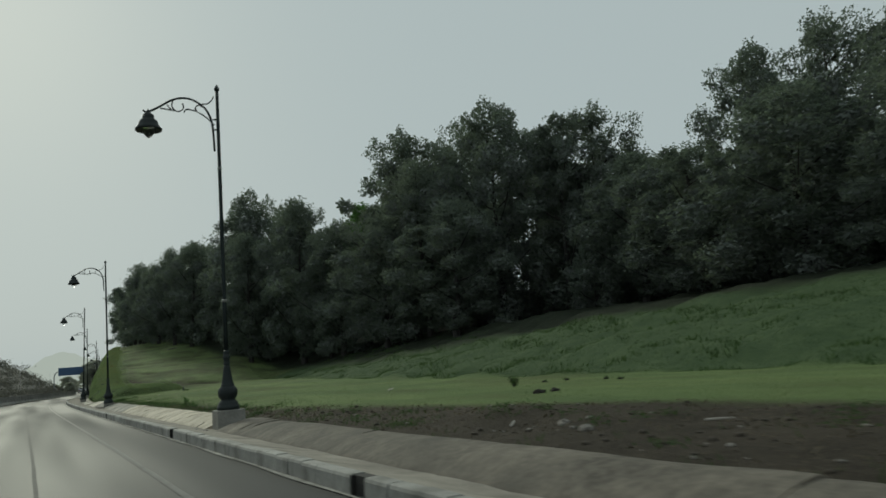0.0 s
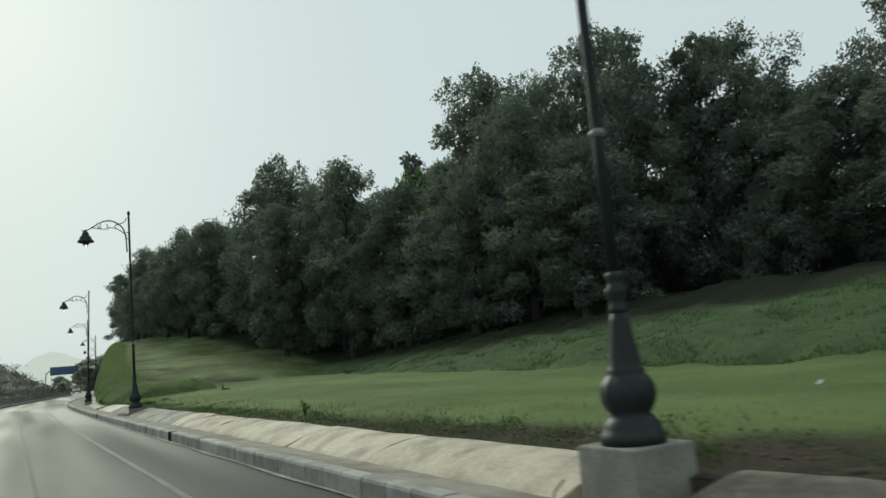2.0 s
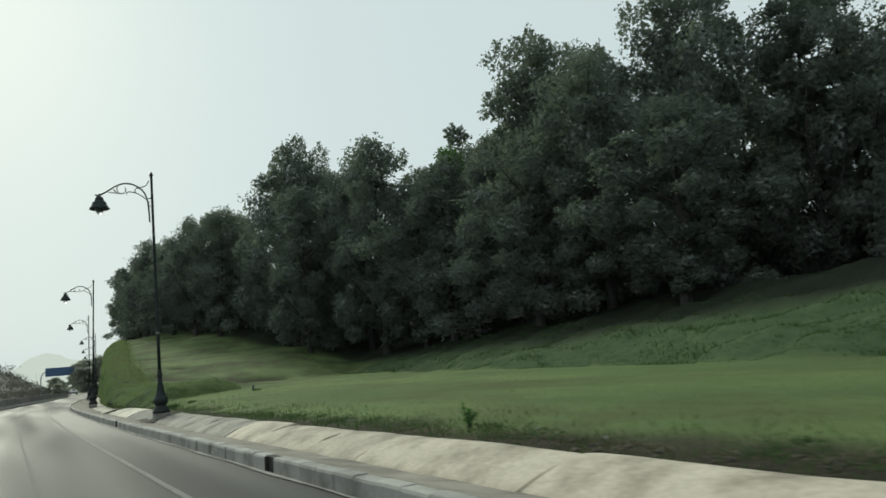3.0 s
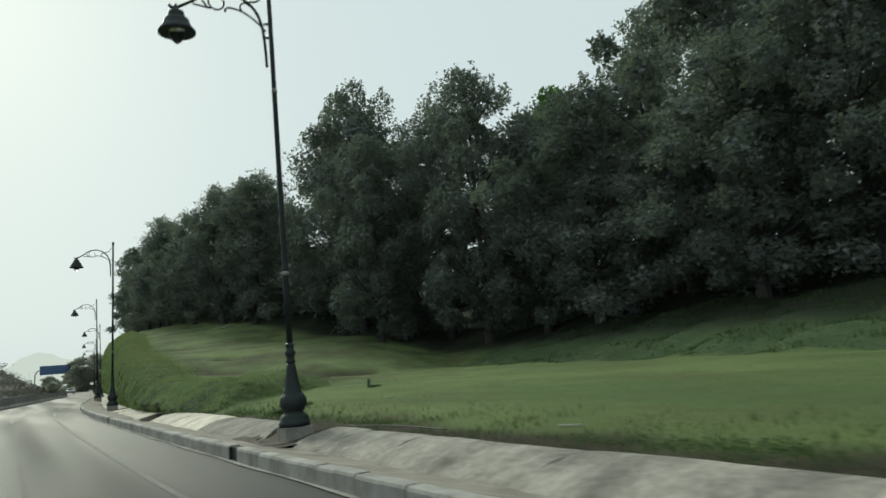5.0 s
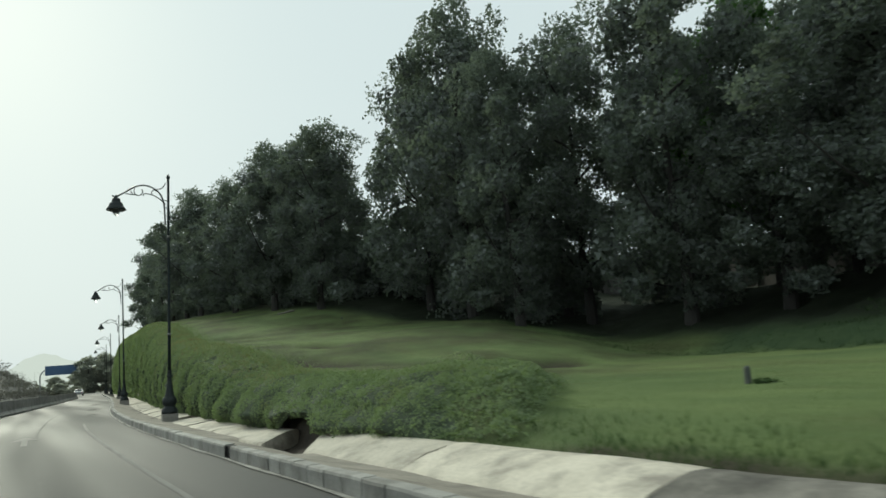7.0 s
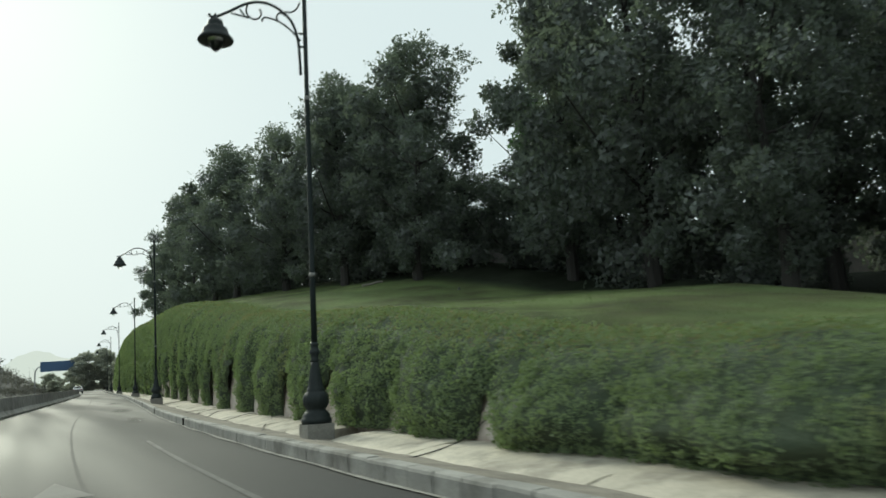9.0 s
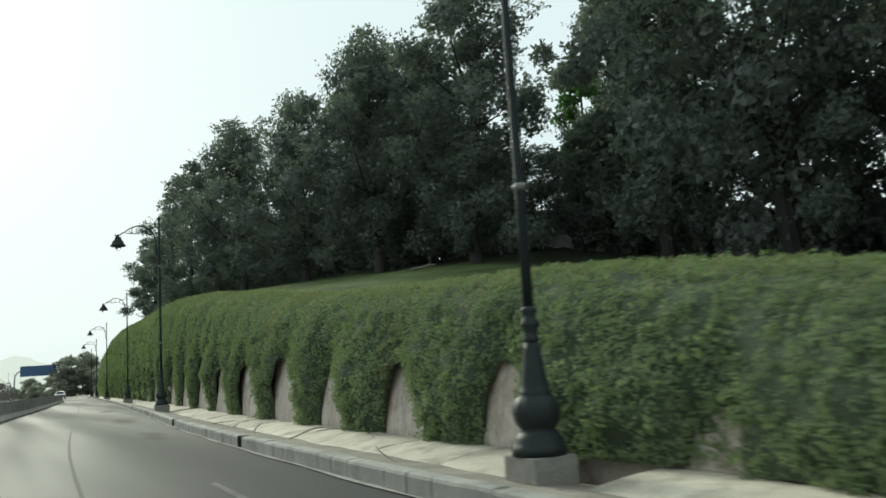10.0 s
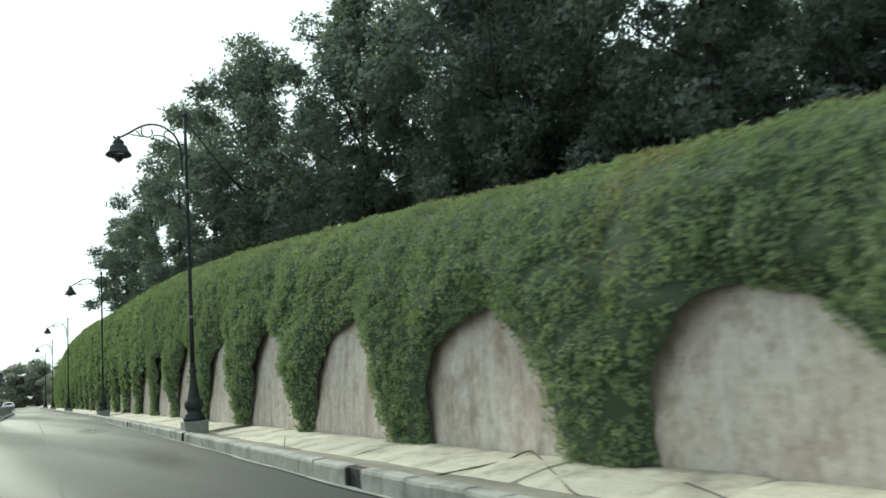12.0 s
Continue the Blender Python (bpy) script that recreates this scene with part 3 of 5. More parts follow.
part("far_panels", mesh_of("far_panels", v, f, M_BANK), M_BANK, bank)["kind"] = "stuff"

# washed-out hollow where a slab of the apron is missing
v, f = ribbon(list(np.arange(59.5, 64.6, 0.2)), lambda y: [(0.98, -0.07 + 0.02 * wobble(y, 2, 2.0)), (1.25, -0.30 + 0.05 * wobble(y, 5, 2.0)), (1.75, -0.38 + 0.05 * wobble(y, 7, 1.5)), (2.25 + 0.08 * wobble(y, 1, 1.5), -0.25), (2.50 + 0.10 * wobble(y, 3, 1.5), 0.10), (2.68, 0.45)])
tagged(new("trim_washout", mesh_of("trim_washout", v, f, M_SOIL, True)), "dark washed-out soil where an apron slab has broken away", "soil", kind="structure")
v, f = ribbon(list(np.arange(45.5, 48.6, 0.15)), lambda y: [(0.92, -0.06), (1.15 + 0.1 * wobble(y, 3, 2.0), -0.02 + 0.03 * wobble(y, 2, 3.0)), (1.5, 0.0 + 0.05 * wobble(y, 5, 2.6)), (1.85, 0.06 + 0.05 * wobble(y, 7, 2.2)), (2.12, 0.12), (2.3, 0.05)])
tagged(new("trim_slump", mesh_of("trim_slump", v, f, M_SOIL, True)), "dark earth slumped round the foot of a street lamp", "soil", kind="structure")

# ---- retaining wall behind the creeper, with the earth it holds ----
def wall_profile(y):
    h = max(0.1, 0.72 * float(terrain(3.2, y)))
    return [(3.0, -0.3), (2.36, -0.3), (2.37, 0.1), (2.43 + 0.02 * wobble(y, 0, 1.2), 0.35 * h), (2.55, 0.7 * h), (2.70, h), (3.05, h + 0.02), (3.05, -0.3)]


v, f = ribbon(list(np.arange(66, 240, 0.5)), wall_profile)
tagged(new("wall_retaining", mesh_of("wall_retaining", v, f, M_WALL, False)), "stained grey-brown concrete retaining wall below the hanging creeper", "retaining wall", kind="structure")

# ---- hanging creeper with arched openings over the wall ----
ARCHES = [(70.8, 0.32, 0.74), (73.75, 0.26, 0.60), (77.2, 0.64, 1.10), (80.35, 0.80, 1.22), (83.85, 0.90, 1.48), (87.65, 1.34, 1.65), (91.9, 1.66, 1.84), (96.8, 1.98, 2.16), (102.0, 2.08, 2.40), (107.6, 2.0, 2.62), (113.2, 2.05, 2.80)]
y = 118.8
while y < 205:
    ARCHES.append((y, 2.1, 3.0))
    y += 5.6
ARCH_Y = np.array([a[0] for a in ARCHES])


def arch_gap(y, z):
    """How far (y, z) lies outside the nearest arched opening, in metres; negative inside."""
    best = 9.0
    for k in range(len(ARCHES)):
        ya, w, t = ARCHES[k]
        if abs(ya - y) < 4.2:
            ya += 0.10 * math.sin(z * 1.3 + ya * 3)
            q = (abs(y - ya) / (w * (1.0 + 0.06 * math.sin(3 * z + ya)))) ** 1.85 + (max(z, 0) / (t * (1 + 0.04 * math.sin(4 * y)))) ** 1.75
            q = q ** 0.56
            best = min(best, (q - 1) * min(w, t))
    return best


def creeper_profile(y, a):
    """Point a (0 to 1) up the wall and over its crest."""
    h = float(terrain(3.2, y))
    zf = 0.04 + 0.10 * float(1 - smooth(56, 60, y)) + 0.30 * float(smooth(60.9, 61.9, y) * (1 - smooth(63.4, 64.3, y)))
    if a < 0.72:
        q = a / 0.72
        return 2.30 + 0.30 * q * q, zf + (0.78 * h - zf) * q
    q = (a - 0.72) / 0.28 * math.pi / 2
    return 2.60 + 1.9 * (1 - math.cos(q)), 0.78 * h + (float(terrain(4.5, y)) + 0.03 - 0.78 * h) * math.sin(q)


cy = np.concatenate([np.arange(56.8, 115, 0.16), np.arange(115, 240, 0.4)])
NA = 40
core_v = []
grid = np.zeros((len(cy), NA + 1, 3))
keep = np.zeros((len(cy), NA + 1), bool)
for i, y in enumerate(cy):
    fade = float(smooth(56.4, 59.0, y))
    x0 = float(kx(y))
    for k in range(NA + 1):
        a = k / NA
        s, z = creeper_profile(y, a)
        gap = arch_gap(y, z)
        keep[i, k] = gap > 0.0
        ysh = 0.0
        if -0.5 < gap <= 0.0 and a < 0.72:
            # pull the rim of the curtain onto the opening's outline
            gy_, gz_ = (arch_gap(y + 0.01, z) - gap) / 0.01, (arch_gap(y, z + 0.01) - gap) / 0.01
            gn = math.hypot(gy_, gz_) + 1e-6
            if -gap / gn < 0.2:
                ysh, z = -gap * gy_ / gn ** 2, z - gap * gz_ / gn ** 2
                keep[i, k] = True
        yf = y + 0.5 * wobble(y, z * 0.3, 0.4, 2.0)
        if yf < ARCH_Y[0]:
            fold = abs(math.sin(math.pi * (yf - ARCH_Y[0]) / 2.9)) ** 0.6
        else:
            fold = abs(math.sin(math.pi * float(np.interp(yf, ARCH_Y, np.arange(len(ARCH_Y)))))) ** 0.6
        lump = (0.17 + 0.14 * float(1 - smooth(68, 74, y))) * wobble(y, z, 0.9, 7.0) + 0.12 * wobble(y, z * 1.3, 2.3, 3.0) + 0.06 * wobble(y, z * 1.2, 3.7, 1.0)
        depth = (0.05 + 0.19 * float(smooth(0.0, 0.5, gap))) * (1 - 0.65 * a) + lump * (1 - (0.6 - 0.3 * float(1 - smooth(68, 74, y))) * float(smooth(0.75, 1, a))) + (0.18 + 0.26 * float(1 - smooth(68, 73, y))) * fold * (1 - 0.55 * a) - 0.04
        bottom = 1 - 0.70 * (1 - float(smooth(0.0, 0.34, a)))
        d = depth * fade * bottom - 0.13 * (1 - float(smooth(0.0, 0.22, gap))) * (1 - a)
        up = float(smooth(0.6, 1.0, a))
        grid[i, k] = (x0 + s - d * (1 - up), y + ysh, max(z + d * up * 0.5 * (1 - float(smooth(0.86, 1.0, a))) - 0.06 * float(smooth(0.97, 1.0, a)) - 0.2 * (1 - float(smooth(56.6, 58.6, y))), -0.05))
for i in range(len(cy)):
    for k in range(NA + 1):
        core_v.append(tuple(grid[i, k]))
core_f = []
for i in range(len(cy) - 1):
    for k in range(NA):
        if keep[i, k] and keep[i + 1, k] and keep[i, k + 1] and keep[i + 1, k + 1]:
            b = i * (NA + 1) + k
            core_f.append((b, b + NA + 1, b + NA + 2, b + 1))
hedge = tagged(new("creeper_hedge"), "dense green creeper hanging over a retaining wall in arched curtains", "hedge")
part("inner_growth", mesh_of("inner_growth", core_v, core_f, M_HEDGE_CORE, True), M_HEDGE_CORE, hedge, "dark inner sheet painted as the shade between the leaves")
tri = np.array(core_f)
P = np.array(core_v)
q0, q1, q2, q3 = (P[tri[:, k]] for k in range(4))
fn = np.cross(q1 - q0, q3 - q0)
fa = np.linalg.norm(fn, axis=1)
fn = -fn / fa[:, None]
fn[fn[:, 0] - 0.8 * fn[:, 2] > 0.0] *= -1
yc = q0[:, 1]
dens = np.where(yc < 69, 2900.0, np.where(yc < 96, 2100.0, np.where(yc < 125, 950.0, 90.0))) * fa
nr = np.random.default_rng(11)
count = nr.poisson(dens)
pick = np.repeat(np.arange(len(tri)), count)
u, w = nr.random(len(pick))[:, None], nr.random(len(pick))[:, None]
cen = (q0[pick] * (1 - u) + q1[pick] * u) * (1 - w) + (q3[pick] * (1 - u) + q2[pick] * u) * w
nn = fn[pick]
# leaves gather in fist-sized tufts, with darker hollows between them
tuft = np.array([noise.noise(Vector((p[0] * 4, p[1] * 4.6, p[2] * 4.0))) + 0.8 * noise.noise(Vector((p[0] * 9, p[1] * 10 + 9, p[2] * 9))) for p in cen])
stay = (nr.random(len(pick)) < 0.72 + 1.1 * tuft) | (yc[pick] > 125)
cen, nn, pick, tuft = cen[stay], nn[stay], pick[stay], tuft[stay]
cen = cen + nn * (nr.uniform(-0.05, 0.10, (len(pick), 1)) + 0.09 * np.clip(tuft, -0.5, 0.8)[:, None])
size = np.where(yc[pick] < 69, nr.uniform(0.02, 0.05, len(pick)), np.where(yc[pick] < 96, nr.uniform(0.026, 0.064, len(pick)), np.where(yc[pick] < 125, nr.uniform(0.05, 0.09, len(pick)), nr.uniform(0.2, 0.4, len(pick)))))
mids = (ARCH_Y[:-1] + ARCH_Y[1:]) / 2
near_fold = np.min(np.abs(cen[:, 1][:, None] - mids[None, :] + 0.45), axis=1)
high = cen[:, 2] / np.maximum(crest(cen[:, 1]), 0.5)
brown = (near_fold < 0.42 * nr.random(len(cen)) ** 0.6) & (high > 0.72 + 0.2 * nr.random(len(cen))) & (nr.random(len(cen)) < 0.45) & (cen[:, 1] > 76)
# yellow leaves paint the lit top of the crest; one fold has dried far down
brown |= (high > 0.86 + 0.16 * nr.random(len(cen))) & (nr.random(len(cen)) < 0.24) & (cen[:, 1] > 66)
brown |= (np.abs(cen[:, 1] - 89.1 + 0.25 * np.sin(2.5 * cen[:, 2])) < 0.75 * nr.random(len(cen)) ** 0.7) & (high > 0.35 + 0.45 * nr.random(len(cen))) & (nr.random(len(cen)) < 0.62)
part("leaves", leaf_mesh("leaves", cen[~brown], size[~brown] * 1.1, nr, M_HEDGE, nn[~brown], 0.5, 0.6, 3), M_HEDGE, hedge)["kind"] = "stuff"
M_BROWN_LIT = leafy("brown_lit_leaf", (0.19, 0.165, 0.09), (0.32, 0.275, 0.15), 0.3)
part("browned_leaves", leaf_mesh("browned_leaves", cen[brown], size[brown], nr, M_BROWN_LIT, nn[brown], 0.5), M_BROWN_LIT, hedge, "yellow-brown leaves, dry on the folds and painting the lit crest")["kind"] = "stuff"

ny = 26000
fy = nr.uniform(58, 112, ny)
fs = 4.0 + np.abs(nr.normal(0, 0.55, ny))
fc = np.stack([kx(fy) + fs, fy, terrain(fs, fy) + nr.uniform(0.0, 0.05, ny)], 1)
part("trailing_growth", leaf_mesh("trailing_growth", fc, nr.uniform(0.03, 0.07, ny), nr, M_HEDGE, np.tile([0, 0, 1.0], (ny, 1)), 0.2), M_HEDGE, hedge)["kind"] = "stuff"

# ---- grass ----
def scatter(name, label, n, y0, y1, s_of, h_of, material, seed, keep_if=None, width=0.18):
    r = np.random.default_rng(seed)
    yy = r.uniform(y0, y1, n)
    ss = s_of(r, yy)
    if keep_if is not None:
        m = keep_if(ss, yy, r)
        yy, ss = yy[m], ss[m]
    root = np.stack([kx(yy) + ss, yy, ground_z(ss, yy) - 0.01], 1)
    ob = new(name, blade_mesh(name, root, h_of(r, len(yy)), r, material, width))
    return tagged(ob, label, "grass", kind="stuff")


scatter("verge_grass", "ragged tufts of grass along the top of the concrete bank", 26000, -6, 57, lambda r, yy: 2.16 + np.abs(r.normal(0, 0.7, len(yy))), lambda r, n: r.uniform(0.02, 0.11, n), M_ROUGH, 21,
        lambda ss, yy, r: np.array([wobble(a, b, 0.9, 5.0) for a, b in zip(ss, yy)]) + 0.012 * (yy - 20) + 0.3 * ((yy > 17) & (yy < 40)) > r.uniform(-0.1, 0.5, len(yy)))
scatter("lawn_grass", "short mown grass blades on the lawn", 90000, 2, 62, lambda r, yy: 2.6 + 9 * r.random(len(yy)) ** 1.6, lambda r, n: r.uniform(0.012, 0.034, n), M_BLADE, 22,
        lambda ss, yy, r: ss > np.interp(yy, [5, 11, 16, 24, 36, 46, 60], [5.2, 4.0, 3.6, 2.95, 2.7, 2.3, 1.5]) + r.normal(0, 0.4, len(yy)), 0.4)
scatter("rough_grass", "long uncut grass on the slope below the trees", 90000, 0, 80, lambda r, yy: np.interp(yy, [-40, 20, 30, 45, 60, 90], [11.0, 11.0, 12.0, 13.5, 15.5, 17.0]) + 11 * r.random(len(yy)) ** 1.2, lambda r, n: r.uniform(0.02, 0.06, n), M_ROUGH, 23,
        lambda ss, yy, r: ss < np.interp(yy, [10, 26, 45, 60, 70, 84], [21.0, 18.0, 15.0, 16.5, 17.0, 15.0]) + 1.5 + r.exponential(1.0, len(yy)), 0.5)
scatter("hill_grass", "olive-green grass on the crest of the hill", 50000, 60, 125, lambda r, yy: 4.0 + 9 * r.random(len(yy)) ** 1.5, lambda r, n: r.uniform(0.015, 0.05, n), M_BLADE, 24, lambda ss, yy, r: yy > np.interp(ss, [2, 4, 6, 8.2, 12, 16], [58.5, 60.5, 62.5, 64, 65.5, 67]), 0.4)
scatter("slope_tussocks", "darker tussocks of long grass in streaks over the slope", 60000, 2, 62, lambda r, yy: np.interp(yy, [-40, 20, 30, 45, 60, 90], [11.0, 11.0, 12.0, 13.5, 15.5, 17.0]) + 9 * r.random(len(yy)), lambda r, n: r.uniform(0.06, 0.17, n), M_ROUGH, 27,
        lambda ss, yy, r: np.array([wobble(a * 1.5, b * 0.55, 0.8, 12.0) + 0.5 * wobble(a, b, 2.4, 3.0) for a, b in zip(ss, yy)]) > 0.24 + r.uniform(-0.05, 0.08, len(yy)), 0.25)
gr = np.random.default_rng(25)
gy = gr.uniform(55.0, 68.0, 110000)
gs = 2.3 + 6.0 * gr.random(110000)
gf = np.interp(gs, [2, 4, 6, 8.2], [55.0, 57.0, 59.4, 61.8])
ok = (gy > gf + gr.normal(0.1, 0.15, 110000)) & (gy < gf + 3.2 + gr.normal(0, 0.6, 110000))
gs, gy = gs[ok], gy[ok]
mound = np.array([wobble(a, b, 0.9, 6.0) + 0.5 * wobble(a, b, 2.2, 9.0) for a, b in zip(gs, gy)])
gp_ = np.stack([kx(gy) + gs, gy, terrain(gs, gy) + gr.uniform(0.0, 0.10, len(gs)) + 0.30 * np.clip(mound, -0.15, 0.6)], 1)
tagged(new("groundcover", leaf_mesh("groundcover", gp_, gr.uniform(0.03, 0.075, len(gs)), gr, M_HEDGE, np.tile([-0.2, -0.3, 0.8], (len(gs), 1)), 0.3, 0.6, 3)), "dark green groundcover spilling down the foot of the hill", "groundcover", kind="stuff")

# dead leaves, clods and scraps on the bare verge
M_SCRAP = leafy("dead_leaf", (0.045, 0.037, 0.027), (0.19, 0.16, 0.115), 0.1)
gr = np.random.default_rng(91)
dy = gr.uniform(0, 30, 7000)
ds = 2.25 + (np.interp(dy, [0, 5, 11, 16, 24, 42], [3.2, 3.0, 1.8, 1.2, 0.5, 0.2])) * gr.random(7000) ** 0.8
dp = np.stack([kx(dy) + ds, dy, ground_z(ds, dy) + gr.uniform(0.0, 0.035, 7000)], 1)
tagged(new("leaf_litter", leaf_mesh("leaf_litter", dp, gr.uniform(0.015, 0.055, 7000), gr, M_SCRAP, np.tile([0, 0, 0.9], (7000, 1)))), "dead leaves and clods scattered over the bare verge", "leaf litter", kind="stuff")
lump_v, lump_f = [], []
gr = np.random.default_rng(92)
ICO = bmesh.new()
bmesh.ops.create_icosphere(ICO, subdivisions=1, radius=1.0)
ico_v = np.array([q.co[:] for q in ICO.verts])
ico_f = [[q.index for q in p.verts] for p in ICO.faces]
ICO.free()
for k in range(520):
    y = gr.uniform(1.5, 26)
    c = 2.25 + float(np.interp(y, [0, 5, 11, 16, 24, 42], [3.0, 2.7, 1.6, 1.0, 0.5, 0.3])) * gr.random()
    r = 0.010 + 0.040 * gr.random() ** 2.5
    p = ico_v * (1 + gr.normal(0, 0.16, (len(ico_v), 1))) * r * np.array([1.0, 1.2, 0.7])
    b = len(lump_v)
    lump_v += (p + np.array([float(kx(y)) + c, y, float(ground_z(np.array(c), np.array(y))) + 0.2 * r])).tolist()
    lump_f += [[b + q for q in f] for f in ico_f]
tagged(new("soil_lumps", mesh_of("soil_lumps", lump_v, lump_f, M_SOIL)), "small dark lumps of loose earth on the bare verge", "soil lumps", kind="stuff")

# ---- street lamps ----
def street_lamp():
    """A tall ornamental lamp with a scrolled bracket; its arm points to -x, its pedestal top is at z = 0."""
    top = 8.4
    lamp = new("street_lamp")
    bm = bmesh.new()
    box(bm, (0.66, 0.70, 0.62), (0, 0, -0.31), 0.018)
    part("pedestal", bm, M_PEDESTAL, lamp, "square cast concrete pedestal")
    base = lathe([(0.27, 0.0), (0.275, 0.08), (0.25, 0.10), (0.245, 0.15), (0.20, 0.21), (0.165, 0.245), (0.19, 0.28), (0.225, 0.34), (0.237, 0.41), (0.228, 0.48), (0.19, 0.55), (0.158, 0.575), (0.165, 0.60), (0.15, 0.62), (0.132, 0.70), (0.105, 0.86), (0.082, 1.02), (0.07, 1.10)], 48)
    for vtx in base.verts:
        th = math.atan2(vtx.co.y, vtx.co.x)
        amp = 0.05 if 0.26 < vtx.co.z < 0.56 else 0.07 if 0.63 < vtx.co.z < 1.05 else 0.0
        q = 1 + amp * (abs(math.cos(6 * th)) - 0.6)
        vtx.co.x, vtx.co.y = vtx.co.x * q, vtx.co.y * q
    part("base", base, M_BLACK, lamp, "bulbous dark cast-iron base with raised ribs", True)
    part("knop", lathe([(0.07, 1.09), (0.088, 1.12), (0.072, 1.15), (0.070, 1.21), (0.095, 1.26), (0.095, 1.29), (0.070, 1.33), (0.066, 1.38), (0.084, 1.41), (0.062, 1.45)], 20), M_BLACK, lamp, "", True)
    part("pole", lathe([(0.055, 1.44), (0.053, 2.69), (0.049, 2.70), (0.046, 6.1), (0.044, 6.11), (0.042, top - 0.17)], 16), M_POLE, lamp, "slender dark painted pole", True)
    for z, r in ((2.69, 0.072), (6.12, 0.057)):
        part("collar", lathe([(0.042, z - 0.045), (r, z - 0.02), (r, z + 0.015), (0.042, z + 0.05)], 16), M_COLLAR, lamp, "worn grey ring", True)
    part("finial", lathe([(0.045, top - 0.18), (0.068, top - 0.15), (0.068, top - 0.12), (0.04, top - 0.05), (0.004, top)], 12), M_BLACK, lamp, "", True)

    def flat(points):
        return [(-(470 - x) * 0.00473, 0.0, top - 0.2 - (y - 50) * 0.00473) for x, y in points]

    bm = bmesh.new()
    tube(bm, bend(flat([(84, 190), (96, 200), (112, 197), (165, 165), (230, 122), (290, 104), (350, 115), (405, 155), (432, 210), (441, 262), (445, 330), (447, 392)])), 0.028, 8)
    arm = part("arm", bm, M_BLACK, lamp, "curved iron arm over the road", True)
    for path in ([(450, 78), (438, 105), (415, 125), (388, 128)], [(450, 245), (410, 205), (360, 175), (310, 166), (293, 178), (297, 185)], [(284, 135), (290, 152), (283, 172), (260, 182), (238, 172), (230, 150), (236, 125)], [(388, 146), (380, 138), (362, 140), (352, 155), (358, 172)], [(170, 172), (205, 176), (240, 180)], [(205, 150), (215, 162), (226, 176)]):
        bm = bmesh.new()
        tube(bm, bend(flat(path), 5), 0.018, 6)
        part("scroll", bm, M_BLACK, arm, "", True)
    for w in (-0.97, -1.24):
        bm = bmesh.new()
        box(bm, (0.15, 0.05, 0.03), (-0.055, 0, top + w), 0.006)
        part("clamp", bm, M_BLACK, lamp)
    z0 = top - 1.39
    lx = -(470 - 110) * 0.00473
    shade = part("lantern", lathe([(0.15, z0 + 0.06), (0.29, z0), (0.32, z0 + 0.01), (0.322, z0 + 0.04), (0.275, z0 + 0.10), (0.228, z0 + 0.18), (0.220, z0 + 0.24), (0.195, z0 + 0.268), (0.150, z0 + 0.28), (0.140, z0 + 0.30), (0.144, z0 + 0.35), (0.126, z0 + 0.41), (0.072, z0 + 0.445), (0.045, z0 + 0.47), (0.040, z0 + 0.51), (0.014, z0 + 0.56)], 28), M_BLACK, lamp, "three-tiered bell-shaped dark metal lantern", True)
    shade.location = (lx, 0, 0)
    part("globe", lathe([(0.01, z0 - 0.19), (0.055, z0 - 0.165), (0.105, z0 - 0.10), (0.135, z0 - 0.02), (0.14, z0 + 0.055)], 20), M_GLOBE, shade, "clear glass bowl", True)
    return tagged(lamp, "tall dark ornamental street lamp with scrolled arm and bell lantern", "street lamp", "street lamps along the kerb")


lamp = street_lamp()
PLINTHS = [1.0, 0.74, 0.76, 0.9, 1, 1, 1, 1]
LEANS = [-0.2, -0.7, 1.0, 0, 0, 0, 0, 0]
lamp.matrix_world = pose(*LAMPS[0], 0, LEANS[0], 0)
for (lx, ly, lz), lean, plinth in zip(LAMPS[1:], LEANS[1:], PLINTHS[1:]):
    c = copy_thing(lamp, pose(lx, ly, lz, 0, lean, -math.degrees(math.atan2(float(kx(ly + 2) - kx(ly - 2)), 4))))
    next(p for p in c.children if p.name.startswith("pedestal")).scale = (plinth, plinth, 1)

